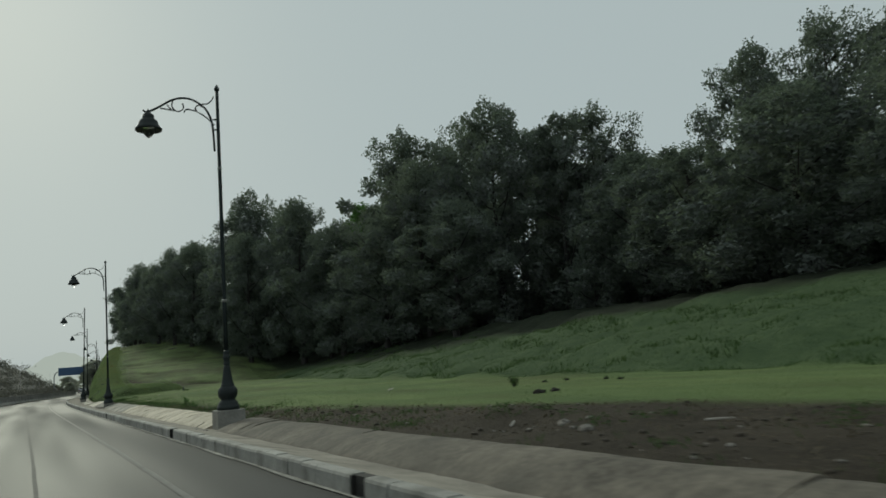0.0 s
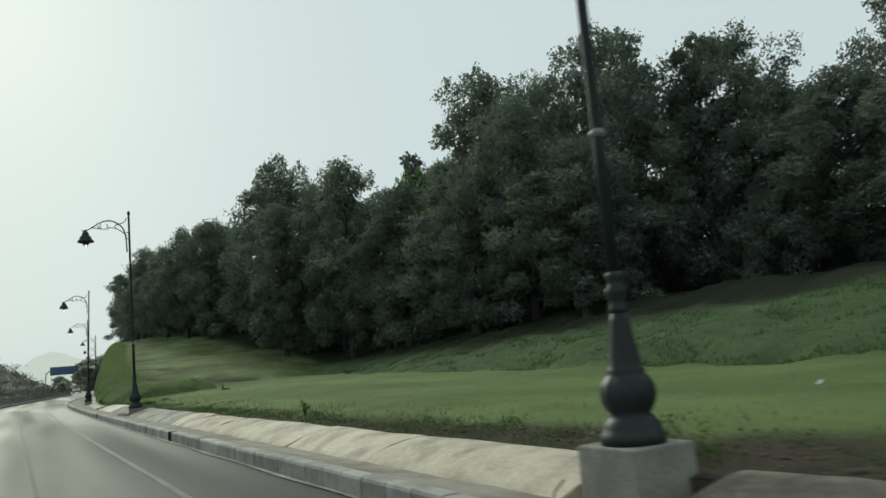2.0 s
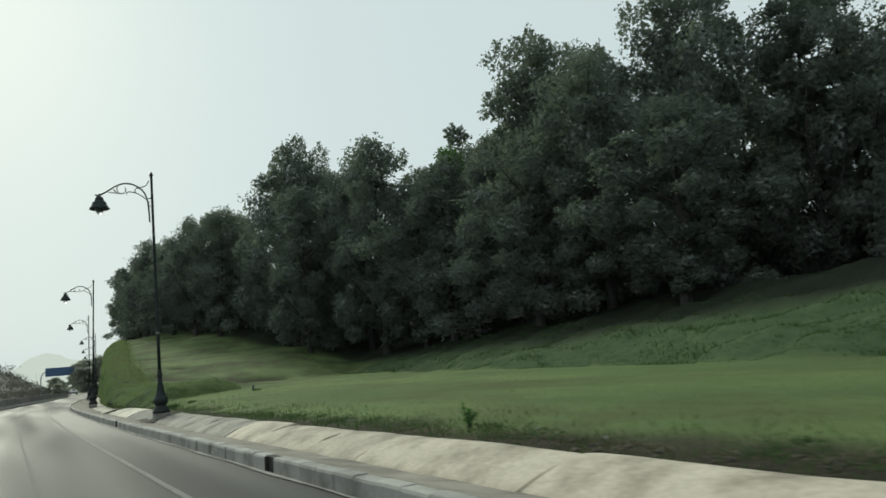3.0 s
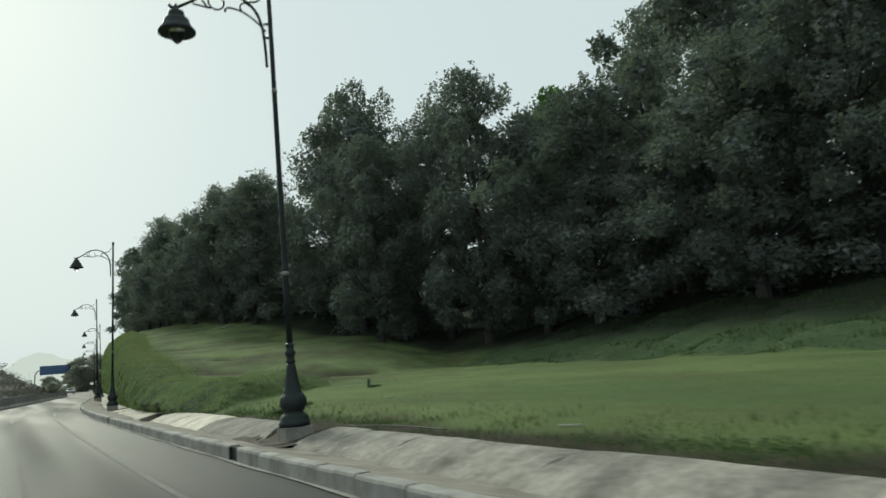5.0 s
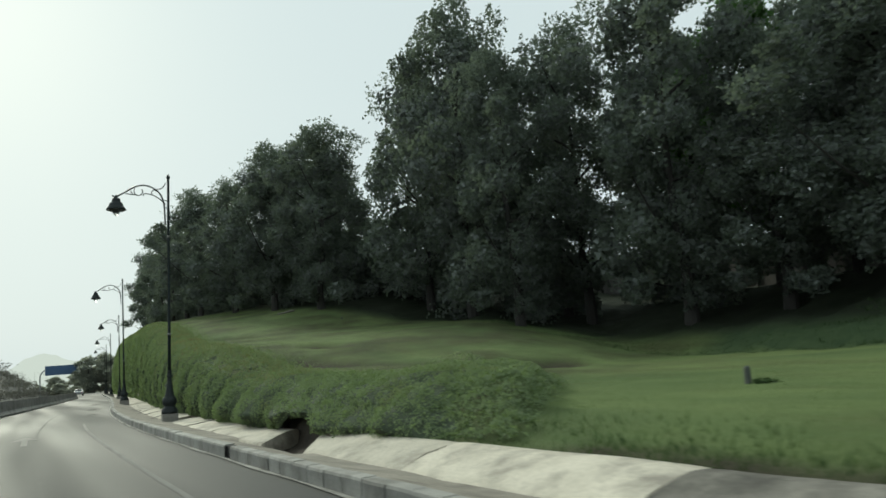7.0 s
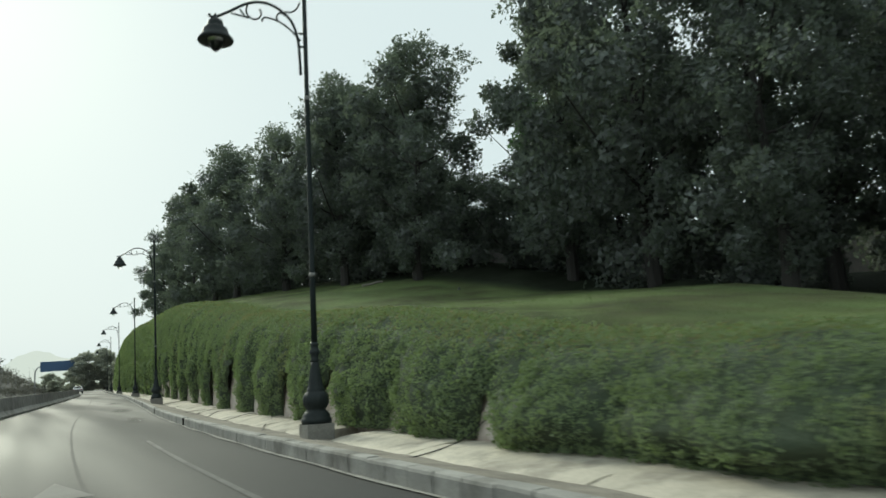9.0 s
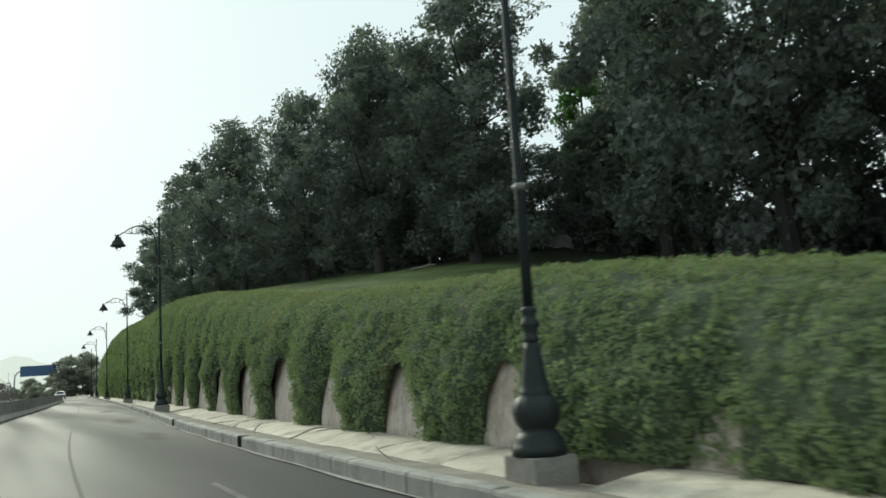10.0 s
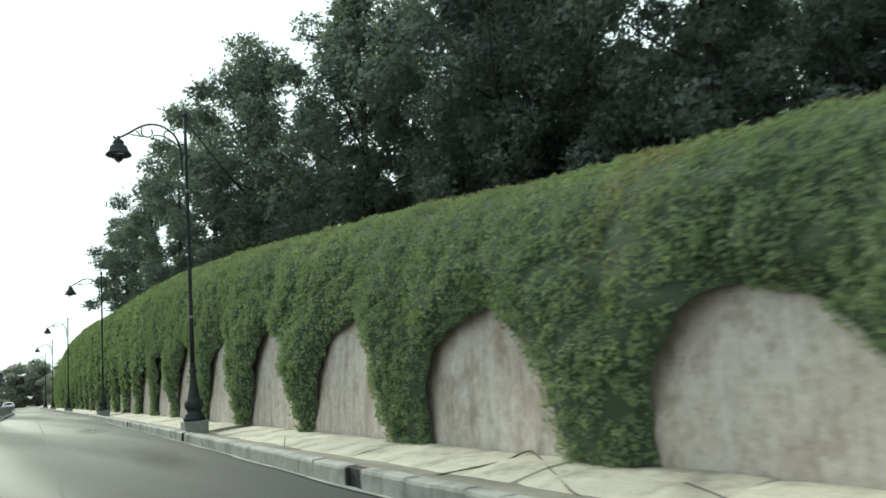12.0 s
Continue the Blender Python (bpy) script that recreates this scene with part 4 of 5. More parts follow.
# ---- trees ----
def tree_parts(seed, height, spread, low, clumps, leaves, leaf, material, lean=0.0, core=None):
    """Trunk with limbs, and a crown of many leaves in uneven clumps. Returns the three meshes."""
    r = random.Random(seed)
    nr = np.random.default_rng(seed)
    bm = bmesh.new()
    fork = height * r.uniform(0.2, 0.3)
    trunk = bend([(0, 0, -0.6), (0.1, 0.05, fork * 0.5), (lean * 0.4, 0.1, fork), (lean * 0.7, 0.0, height * 0.55), (lean, 0.1, height * 0.86)], 4)
    tube(bm, trunk, [0.30 * height / 15 * (1 - 0.85 * i / (len(trunk) - 1)) + 0.02 for i in range(len(trunk))], 8)
    centres, radii = [], []
    for k in range(clumps):
        a = (k + 0.5) / clumps
        z = low + (height - low) * a ** 0.9
        prof = math.sin(math.pi * min(1, (0.24 + 0.76 * a)) ** 1.15) ** 0.6
        ang = k * 2.399 + r.uniform(-0.4, 0.4)
        rad = spread * prof * r.uniform(0.35, 1.05)
        if k % 4 == 0:
            rad *= 0.35
        c = Vector((lean * a + rad * math.cos(ang), rad * math.sin(ang), z + r.uniform(-0.5, 0.5)))
        centres.append(c)
        radii.append(r.uniform(0.55, 1.4) * spread / 4.6)
        if k % 3 == 0 and z > fork:
            base = Vector((lean * z / height * 0.7, 0.05, max(fork * 0.8, z - rad * 0.9)))
            tube(bm, bend([base, (base + c) / 2 + Vector((0, 0, -0.25)), c], 3), [0.085, 0.075, 0.065, 0.05, 0.035, 0.022, 0.012], 5)
    per = leaves // clumps
    pc, fill = [], []
    for c, q in zip(centres, radii):
        d = nr.normal(size=(per, 3))
        d /= np.linalg.norm(d, axis=1)[:, None]
        rr = q * (0.45 + 0.58 * nr.random((per, 1)) ** 0.7)
        # small sprays that stand out of the clump, each a short feathery twig
        twigs = 22
        spray = nr.normal(size=(twigs, 3))
        spray[:, 2] += 0.25
        spray /= np.linalg.norm(spray, axis=1)[:, None]
        reach = q * nr.uniform(0.95, 1.38, twigs)
        j = nr.integers(0, twigs, per)
        along = nr.uniform(0.6, 1.0, per)
        p = d * rr * np.array([1.0, 1.0, 0.88])
        twig = spray[j] * (reach[j] * along)[:, None] + nr.normal(0, 0.085, (per, 3)) * (1.35 - along)[:, None] * 2.2 * q
        pull = nr.random((per, 1)) < 0.5
        pc.append(np.array(c) + np.where(pull, twig, p))
        n_fill = max(30, int(105 * q * q))
        d = nr.normal(size=(n_fill, 3))
        d /= np.linalg.norm(d, axis=1)[:, None]
        fill.append(np.concatenate([np.array(c) + d * q * nr.uniform(0.3, 0.78, (n_fill, 1)), d], 1))
    pc, fill = np.concatenate(pc), np.concatenate(fill)
    fill = fill[fill[:, 2] < low + 0.86 * (height - low)]
    me_c = leaf_mesh("inner_foliage", fill[:, :3], nr.uniform(0.18, 0.34, len(fill)), nr, core or M_LEAF_CORE, fill[:, 3:], 0.3, 0.8, 3)
    me_t = bpy.data.meshes.new("trunk")
    bm.to_mesh(me_t)
    bm.free()
    me_t.materials.append(M_BARK)
    return me_t, leaf_mesh("crown", pc, nr.uniform(leaf * 0.7, leaf * 1.35, len(pc)), nr, material, None, 0.5, 0.6, 3), me_c


def crown_top(ob):
    """Height of a crown's uppermost sprays over the tree's foot."""
    crown = next(c for c in ob.children if c.name.startswith("crown"))
    z = np.empty(3 * len(crown.data.vertices), np.float32)
    crown.data.vertices.foreach_get("co", z)
    return float(np.percentile(z[2::3], 99.85))


def tree(meshes, label, name="tree"):
    t = new(name)
    part("trunk", meshes[0], M_BARK, t)
    crown = part("crown", meshes[1], meshes[1].materials[0], t)
    part("inner_foliage", meshes[2], M_LEAF_CORE, crown, "dark shaded inner foliage")
    return tagged(t, label, "tree", "trees on the hill")


KINDS = [
    tree(tree_parts(3, 15, 4.6, 0.9, 62, 29000, 0.176, M_LEAF, 0.4), "tall dark-green broadleaf tree with an uneven crown"),
    tree(tree_parts(8, 15, 4.2, 0.7, 60, 28000, 0.176, M_LEAF, -0.5), "dense dark-green tree with hanging lower limbs"),
    tree(tree_parts(17, 15, 5.2, 1.0, 68, 31000, 0.180, M_LEAF, 0.0), "broad dark tree with spreading upper limbs"),
    tree(tree_parts(29, 15, 3.6, 0.9, 54, 24000, 0.170, M_LEAF, 0.3), "slender dark-green tree with a ragged top"),
]
BACK = [
    tree(tree_parts(53, 15, 4.8, 1.0, 44, 14000, 0.24, M_LEAF, 0.3), "dark-green tree standing deep in the wood"),
    tree(tree_parts(67, 15, 4.3, 1.0, 40, 13000, 0.24, M_LEAF, -0.3), "shaded dense tree deep in the wood"),
]
FAR = tree(tree_parts(71, 15, 5.6, 1.0, 50, 20000, 0.40, M_HAZED, 0.0, M_HAZED_CORE), "distant rounded green tree beside the road, paled for haze")
LIGHT = tree(tree_parts(83, 15, 3.4, 3.0, 40, 12000, 0.26, M_LEAF_LIGHT, 0.2), "bright green broadleaf tree standing above the others")
BUSH = tree(tree_parts(41, 4.5, 3.4, 0.2, 22, 3600, 0.22, M_LEAF, 0.0), "low dark evergreen shrub under the trees", "shrub")
tagged(BUSH, "", "shrub", "shrubs under the trees")

FRONT = [(26.6, 48.5, 16.5, 1), (32.7, 47.5, 21.8, 2), (34.9, 42.0, 18.9, 3), (38.5, 41.4, 19.9, 0), (33.0, 32.0, 13.2, 1), (31.0, 25.5, 11.5, 0), (30.0, 19.0, 12.3, 2), (29.0, 11.5, 12.0, 1), (31.0, 4.0, 13.0, 5),
         (52.4, 37.5, 25.2, 2), (49.5, 29.0, 23.5, 0), (47.0, 20.5, 22.5, 2), (44.0, 12.0, 21.5, 1),
         (29.1, 55.8, 21.6, 2), (23.4, 69.4, 18.5, 1), (20.0, 76.5, 16.2, 1), (22.2, 84.0, 22.4, 2), (17.5, 95.6, 18.3, 1), (25.0, 95.0, 12.5, 5), (21.0, 104.0, 19.5, 4), (30.5, 98.0, 24.0, 2), (16.5, 103.0, 18.8, 2), (15.6, 111.0, 18.1, 0), (14.8, 121.0, 19.5, 2), (15.2, 130.0, 18.5, 5),
         (15.6, 140.0, 19.5, 4), (16.0, 151.0, 19.8, 5), (16.6, 163.0, 19.0, 4), (18.8, 174.0, 17.4, 5), (22.5, 89.5, 20.5, 3), (25.0, 66.0, 13.5, 1), (31.0, 70.5, 18.4, 6), (33.0, 76.5, 18.3, 6), (42.0, 72.0, 26.5, 2), (40.5, 64.0, 25.5, 0), (44.0, 56.0, 23.0, 1), (26.5, 79.0, 19.4, 1), (24.0, 110.0, 20.5, 2), (22.5, 118.5, 20.5, 5), (33.0, 105.0, 20.5, 6), (19.8, 108.5, 20.8, 3), (31.5, 90.5, 15.5, 5), (40.0, 83.0, 22.6, 2)]
rng = random.Random(9)
spots = list(FRONT)
spots += [(33.8, 65.5, 19.0, 0), (25.6, 42.6, 12.3, 1), (24.6, 52.0, 13.2, 0), (24.3, 61.0, 13.8, 2), (37.0, 24.5, 12.8, 4), (40.5, 15.5, 17.0, 5), (38.0, 33.5, 13.4, 5), (41.0, 41.0, 16.4, 4), (39.5, 49.0, 17.5, 5)]
for i in range(22):
    y = 2 + 8.3 * i
    fx = float(np.interp(y, [0, 30, 45, 60, 70, 84, 96, 110, 140, 190], [30, 29, 28, 24, 22, 20, 17.5, 16.5, 16.5, 18]))
    spots.append((fx + rng.uniform(7, 10), y + rng.uniform(-2, 2), min(rng.uniform(13.0, 15.5) + 0.02 * y, 13.0 if 94 < y < 118 or 14 < y < 40 else 20), 4 + i % 2))
    if i % 2 and y < 60:
        spots.append((fx + rng.uniform(15, 19), y + rng.uniform(-2, 2), min(rng.uniform(13.5, 16.0) + 0.02 * y, 13.0 if 94 < y < 118 or 14 < y < 40 else 20), 4 + (i // 2) % 2))
ALL_KINDS = [(ob, crown_top(ob)) for ob in KINDS + BACK + [LIGHT]]
used = set()
for x, y, top, kind in spots:
    zg = float(terrain(x - float(kx(y)), y))
    ob, h = ALL_KINDS[kind]
    k = (top - zg) / h
    wide = min(1.12, max(0.88, 0.35 + 0.65 * k)) * rng.uniform(0.95, 1.1)
    m = pose(x, y, zg, 0, 0, rng.uniform(0, 360)) @ Matrix.Diagonal((wide, wide, k, 1))
    if kind in used:
        c = copy_thing(ob, pose(0, 0, 0))
        c.matrix_basis = m
    else:
        used.add(kind)
        ob.matrix_basis = m
first = True
for i in range(34):
    y = 6 + 8.0 * i + rng.uniform(-2, 2) if i < 12 else 96 + 4.0 * (i - 12) + rng.uniform(-1, 1)
    if 67 < y < 74.5:
        continue
    fx = float(np.interp(y, [0, 30, 45, 60, 70, 84, 96, 110, 140, 190], [28, 27.5, 26, 23.0, 21.0, 20, 18.5, 17, 17, 18])) + (rng.uniform(6.0, 12.0) if i < 12 else rng.uniform(2.5, 6.5))
    zg = float(terrain(fx - float(kx(y)), y))
    k = rng.uniform(0.75, 1.15)
    m = pose(fx, y, zg - 0.1, 0, 0, rng.uniform(0, 360)) @ Matrix.Diagonal((k, k, k, 1))
    if first:
        BUSH.matrix_basis, first = m, False
    else:
        c = copy_thing(BUSH, pose(0, 0, 0))
        c.matrix_basis = m

# ---- compound wall among the trees ----
cw = tagged(new("compound_wall"), "plain weathered grey plastered compound wall with piers in the shade of the trees", "wall", kind="structure")
wall_pts = [(48.0, 4.0), (46.6, 18.0), (46.0, 30.0), (45.2, 44.0), (44.8, 56.0), (44.6, 67.0), (44.9, 79.0), (46.4, 91.0), (44.6, 103.2), (36.2, 107.6), (27.5, 111.5)]
for (xa, ya), (xb, yb) in zip(wall_pts, wall_pts[1:]):
    n = max(2, round(math.hypot(xb - xa, yb - ya) / 4.2))
    for j in range(n):
        x0, y0 = xa + (xb - xa) * j / n, ya + (yb - ya) * j / n
        x1, y1 = xa + (xb - xa) * (j + 1) / n, ya + (yb - ya) * (j + 1) / n
        zg = float(terrain((x0 + x1) / 2 - float(kx((y0 + y1) / 2)), (y0 + y1) / 2))
        ang = math.atan2(y1 - y0, x1 - x0)
        L = math.hypot(x1 - x0, y1 - y0)
        bm = bmesh.new()
        box(bm, (L - 0.45, 0.2, 3.7), ((x0 + x1) / 2, (y0 + y1) / 2, zg + 1.30), 0.01, Matrix.Rotation(ang, 4, "Z"))
        part("panel", bm, M_COMPOUND, cw)
        bm = bmesh.new()
        box(bm, (L - 0.45, 0.30, 0.10), ((x0 + x1) / 2, (y0 + y1) / 2, zg + 3.20), 0.02, Matrix.Rotation(ang, 4, "Z"))
        part("coping", bm, M_COMPOUND, cw)
        bm = bmesh.new()
        box(bm, (0.44, 0.44, 4.0), (x0, y0, zg + 1.45), 0.02, Matrix.Rotation(ang, 4, "Z"))
        part("pier", bm, M_COMPOUND, cw)

# ---- median barrier ----
BARRIER_END = 176.0
barrier = tagged(new("median_barrier"), "long grey concrete traffic barrier between the carriageways", "barrier", kind="structure")
y = -20.0
while y < BARRIER_END:
    v, f = ribbon([y + 0.02 + 3.96 * k / 4 for k in range(5)], lambda q: [(a + float(np.interp(q, [60, 90, 130, 178], [0.2, 0.6, 1.6, 3.1])), b) for a, b in ((-7.2, 0.0), (-7.2, 0.12), (-7.02, 0.32), (-6.96, 0.92), (-6.80, 0.92), (-6.74, 0.32), (-6.56, 0.12), (-6.56, 0.0), (-7.2, 0.0))])
    n = 9
    f += [tuple(range(n - 1)), tuple(range(4 * n + n - 2, 4 * n - 1, -1))]
    part("barrier_unit", mesh_of("barrier_unit", v, f, M_KERB), M_KERB, barrier)
    y += 4.0

# ---- distance: embankment, trees, gantry sign, mountains, cars ----
def ridge_profile(y):
    k = float(smooth(110, 170, y)) * (1 - float(smooth(330, 380, y)))
    return [(s0 + 1.5 * wobble(y, s0, 0.05), -0.3 + h * k * (1 + 0.25 * wobble(s0, y, 0.07)) + (0.5 * wobble(y, s0, 0.22) if h else 0)) for s0, h in ((-21.5, 0), (-23, 1.2), (-26, 4.2), (-30, 7.6), (-35, 10.5), (-42, 12.5), (-55, 14), (-80, 15), (-120, 15))]


v, f = ribbon(list(np.arange(110, 385, 4.0)), ridge_profile)
ridge_v = v
tagged(new("embankment", mesh_of("embankment", v, f, M_SCRUB_EARTH, True)), "dry earth embankment across the carriageways", "embankment", kind="structure")
nr = np.random.default_rng(77)
rv = np.array(ridge_v).reshape(-1, 9, 3)[:, 1:7].reshape(-1, 3)
base = rv[nr.integers(0, len(rv), 700)] + nr.normal(0, 1.2, (700, 3)) * np.array([1, 1.6, 0.1])
cl = np.repeat(base, 60, 0) + nr.normal(0, 1.0, (len(base) * 60, 3)) * np.array([1.1, 1.1, 0.6]) + np.array([0, 0, 0.5])
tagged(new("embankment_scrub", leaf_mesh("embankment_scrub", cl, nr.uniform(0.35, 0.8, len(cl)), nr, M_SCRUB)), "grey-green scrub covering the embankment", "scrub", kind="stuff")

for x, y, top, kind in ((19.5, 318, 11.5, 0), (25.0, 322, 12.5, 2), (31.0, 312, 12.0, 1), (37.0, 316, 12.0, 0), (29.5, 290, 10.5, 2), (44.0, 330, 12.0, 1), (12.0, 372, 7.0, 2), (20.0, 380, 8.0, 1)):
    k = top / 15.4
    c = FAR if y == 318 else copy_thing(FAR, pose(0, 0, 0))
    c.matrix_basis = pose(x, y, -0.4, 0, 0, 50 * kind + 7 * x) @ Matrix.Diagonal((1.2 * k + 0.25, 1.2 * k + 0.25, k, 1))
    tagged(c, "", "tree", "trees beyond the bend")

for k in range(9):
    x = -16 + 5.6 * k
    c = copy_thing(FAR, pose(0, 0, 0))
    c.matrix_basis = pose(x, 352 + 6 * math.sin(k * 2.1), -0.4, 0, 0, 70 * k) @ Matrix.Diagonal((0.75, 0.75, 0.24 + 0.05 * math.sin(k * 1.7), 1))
    tagged(c, "low thicket beyond the bend, paled for haze", "thicket", "thickets beyond the bend")


def far_light(h):
    """A plain street light on a thin mast, its arm towards +x."""
    t = new("far_street_light")
    part("mast", lathe([(0.08, -0.9), (0.08, 0.0), (0.045, h)], 8), M_STEEL, t)
    bm = bmesh.new()
    tube(bm, bend([(0, 0, h - 0.1), (0.4, 0, h + 0.22), (1.0, 0, h + 0.26)], 4), 0.035, 6)
    part("arm", bm, M_STEEL, t)
    bm = bmesh.new()
    box(bm, (0.5, 0.22, 0.12), (1.2, 0, h + 0.26), 0.04)
    part("head", bm, M_BLACK, t)
    return tagged(t, "thin grey street light standing beyond the embankment", "street light", "lights beyond the embankment")


first_light = far_light(10.5)
for k, (sl, yl) in enumerate(((-24.5, 272), (-24, 285), (-24.5, 300), (-24, 312), (-22, 325), (-22, 338), (-21.5, 350))):
    m = pose(float(kx(yl)) + sl, yl, -0.3 + 1.2 * float(1 - smooth(330, 380, yl)), 0, 0, 25 * k) @ Matrix.Scale(0.82, 4)
    if k:
        copy_thing(first_light, m)
    else:
        first_light.matrix_world = m

sign = new("gantry_sign")
bm = bmesh.new()
box(bm, (9.4, 0.25, 3.0), (4.9, 0, 8.1), 0.05)
part("board", bm, M_BLUE, sign, "blue direction board")
bm = bmesh.new()
tube(bm, bend([(-1.2, 0.3, -0.4), (-1.2, 0.3, 5.5), (-0.9, 0.3, 7.2), (0.2, 0.3, 8.2), (3.0, 0.3, 8.4), (8.5, 0.3, 8.4)]), 0.2, 10)
part("mast", bm, M_STEEL, sign, "curved grey steel mast")
sign.matrix_world = pose(7.0, 320, 0, 0, 0, 0)
tagged(sign, "large blue road sign hung from a curved grey mast", "road sign")

# flat pale glow: the distance haze on the ridge, painted
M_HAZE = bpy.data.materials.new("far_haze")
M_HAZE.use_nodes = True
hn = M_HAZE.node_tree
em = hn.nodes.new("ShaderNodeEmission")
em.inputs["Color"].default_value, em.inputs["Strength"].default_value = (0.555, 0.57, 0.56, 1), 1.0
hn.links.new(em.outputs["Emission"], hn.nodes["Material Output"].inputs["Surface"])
mv, mf = [], []
for i in range(121):
    x = -900 + 15.0 * i
    h = 150 * math.exp(-((x - 80) / 130) ** 2) + 80 * math.exp(-((x + 160) / 160) ** 2) + 45 * math.exp(-((x - 330) / 160) ** 2) + 24 * wobble(x, 0, 0.012) + 10 * wobble(x, 5, 0.04)
    mv += [(x, 2300, -20), (x, 2330, max(0, h * 0.62))]
    if i:
        mf.append((2 * i - 2, 2 * i, 2 * i + 1, 2 * i - 1))
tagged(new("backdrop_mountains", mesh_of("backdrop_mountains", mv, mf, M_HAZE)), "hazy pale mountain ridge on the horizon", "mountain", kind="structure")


def car(paint, label):
    """A saloon, nose towards +y, wheels on z = 0."""
    c = new("car")
    side = [(-2.25, 0.45), (-2.28, 0.80), (-2.0, 0.95), (-1.55, 1.0), (-1.0, 1.40), (0.35, 1.45), (1.15, 1.02), (2.0, 0.88), (2.25, 0.68), (2.25, 0.35), (-2.2, 0.3)]
    bm = bmesh.new()
    ring = []
    for sx in (-0.88, -0.80, 0.80, 0.88):
        ring.append([bm.verts.new((sx * (0.82 if z > 1.1 else 1), yy, z)) for yy, z in side])
    n = len(side)
    for a, b in zip(ring, ring[1:]):
        for k in range(n):
            bm.faces.new((a[k], a[(k + 1) % n], b[(k + 1) % n], b[k]))
    bm.faces.new(list(reversed(ring[0])))
    bm.faces.new(ring[-1])
    bmesh.ops.bevel(bm, geom=[e for e in bm.edges if abs(e.verts[0].co.x) > 0.6 and abs(e.verts[0].co.y - e.verts[1].co.y) > 0.3], offset=0.04, segments=2, affect="EDGES")
    part("body", bm, paint, c)
    for name, pts in (("rear_window", [(-0.6, -1.52, 1.03), (0.6, -1.52, 1.03), (0.55, -1.06, 1.385), (-0.55, -1.06, 1.385)]), ("windscreen", [(0.6, 1.14, 1.05), (-0.6, 1.14, 1.05), (-0.55, 0.42, 1.44), (0.55, 0.42, 1.44)])):
        off = Vector((0, -0.012 if name == "rear_window" else 0.012, 0.015))
        part(name, mesh_of(name, [tuple(Vector(p) + off) for p in pts], [(0, 1, 2, 3)], M_GLASS), M_GLASS, c)
    for sx in (-1, 1):
        part("side_window", mesh_of("side_window", [(sx * 0.885, -1.3, 1.04), (sx * 0.885, 0.95, 1.04), (sx * 0.735, 0.3, 1.38), (sx * 0.735, -0.95, 1.36)], [(0, 1, 2, 3)], M_GLASS), M_GLASS, c)
        bm = bmesh.new()
        box(bm, (0.3, 0.05, 0.14), (sx * 0.68, -2.27, 0.76), 0.02)
        part("tail_light", bm, plain("tail_red", (0.35, 0.02, 0.015), 0.3), c, "red tail light")
        for wy in (-1.35, 1.4):
            wheel = lathe([(0.20, -0.1), (0.32, -0.1), (0.33, -0.06), (0.33, 0.06), (0.32, 0.1), (0.20, 0.1)], 18)
            bmesh.ops.transform(wheel, matrix=pose(sx * 0.80, wy, 0.33, 0, 90, 0), verts=wheel.verts)
            w = part("wheel", wheel, M_TYRE, c)
            rim = lathe([(0.02, -0.105), (0.2, -0.105), (0.2, 0.105), (0.02, 0.105)], 14)
            bmesh.ops.transform(rim, matrix=pose(sx * 0.80, wy, 0.33, 0, 90, 0), verts=rim.verts)
            part("rim", rim, M_RIM, w)
    return tagged(c, label, "car")


WHITE, SILVER = plain("white_car_paint", (0.75, 0.75, 0.74), 0.25), plain("silver_car_paint", (0.40, 0.41, 0.42), 0.3, 0.3)
for cx, cy_, turn, paint, label in ((11.5, 235.0, -6, SILVER, "silver saloon car driving ahead on the slip road"), (-6.5, 150.0, 175, WHITE, "white saloon car on the opposite carriageway"), (-9.5, 176.0, 175, WHITE, "white saloon car farther along the opposite carriageway")):
    car(paint, label).matrix_world = pose(cx, cy_, 0.02, 0, 0, turn)

# low weeds on the bare verge
gr = np.random.default_rng(64)
wy, ws = [], []
for k in range(70):
    cy0 = gr.uniform(2, 40)
    cs0 = 2.35 + gr.random() * float(np.interp(cy0, [0, 5, 11, 16, 24, 42], [3.0, 2.8, 1.7, 1.3, 0.8, 0.4]))
    wy.append(cy0 + gr.normal(0, 0.16, 60))
    ws.append(cs0 + gr.normal(0, 0.10, 60))
wy, ws = np.concatenate(wy), np.maximum(np.concatenate(ws), 2.2)
wp_ = np.stack([kx(wy) + ws, wy, ground_z(ws, wy) + gr.uniform(0.0, 0.07, len(wy))], 1)
tagged(new("verge_weeds", leaf_mesh("verge_weeds", wp_, gr.uniform(0.02, 0.06, len(wy)), gr, M_ROUGH, np.tile([0, -0.3, 0.6], (len(wy), 1)))), "low dark-green weeds scattered over the bare verge", "weeds", kind="stuff")

# ---- small things on the verge ----
def stone(name, r, seed, material, squash=0.6):
    bm = bmesh.new()
    bmesh.ops.create_icosphere(bm, subdivisions=2, radius=r)
    for vtx in bm.verts:
        q = 1 + 0.45 * noise.noise(vtx.co * (1.6 / r) + Vector((seed, 0, 0)))
        vtx.co = Vector((vtx.co.x * q, vtx.co.y * q * 1.2, vtx.co.z * q * squash))
    return part(name, bm, material)


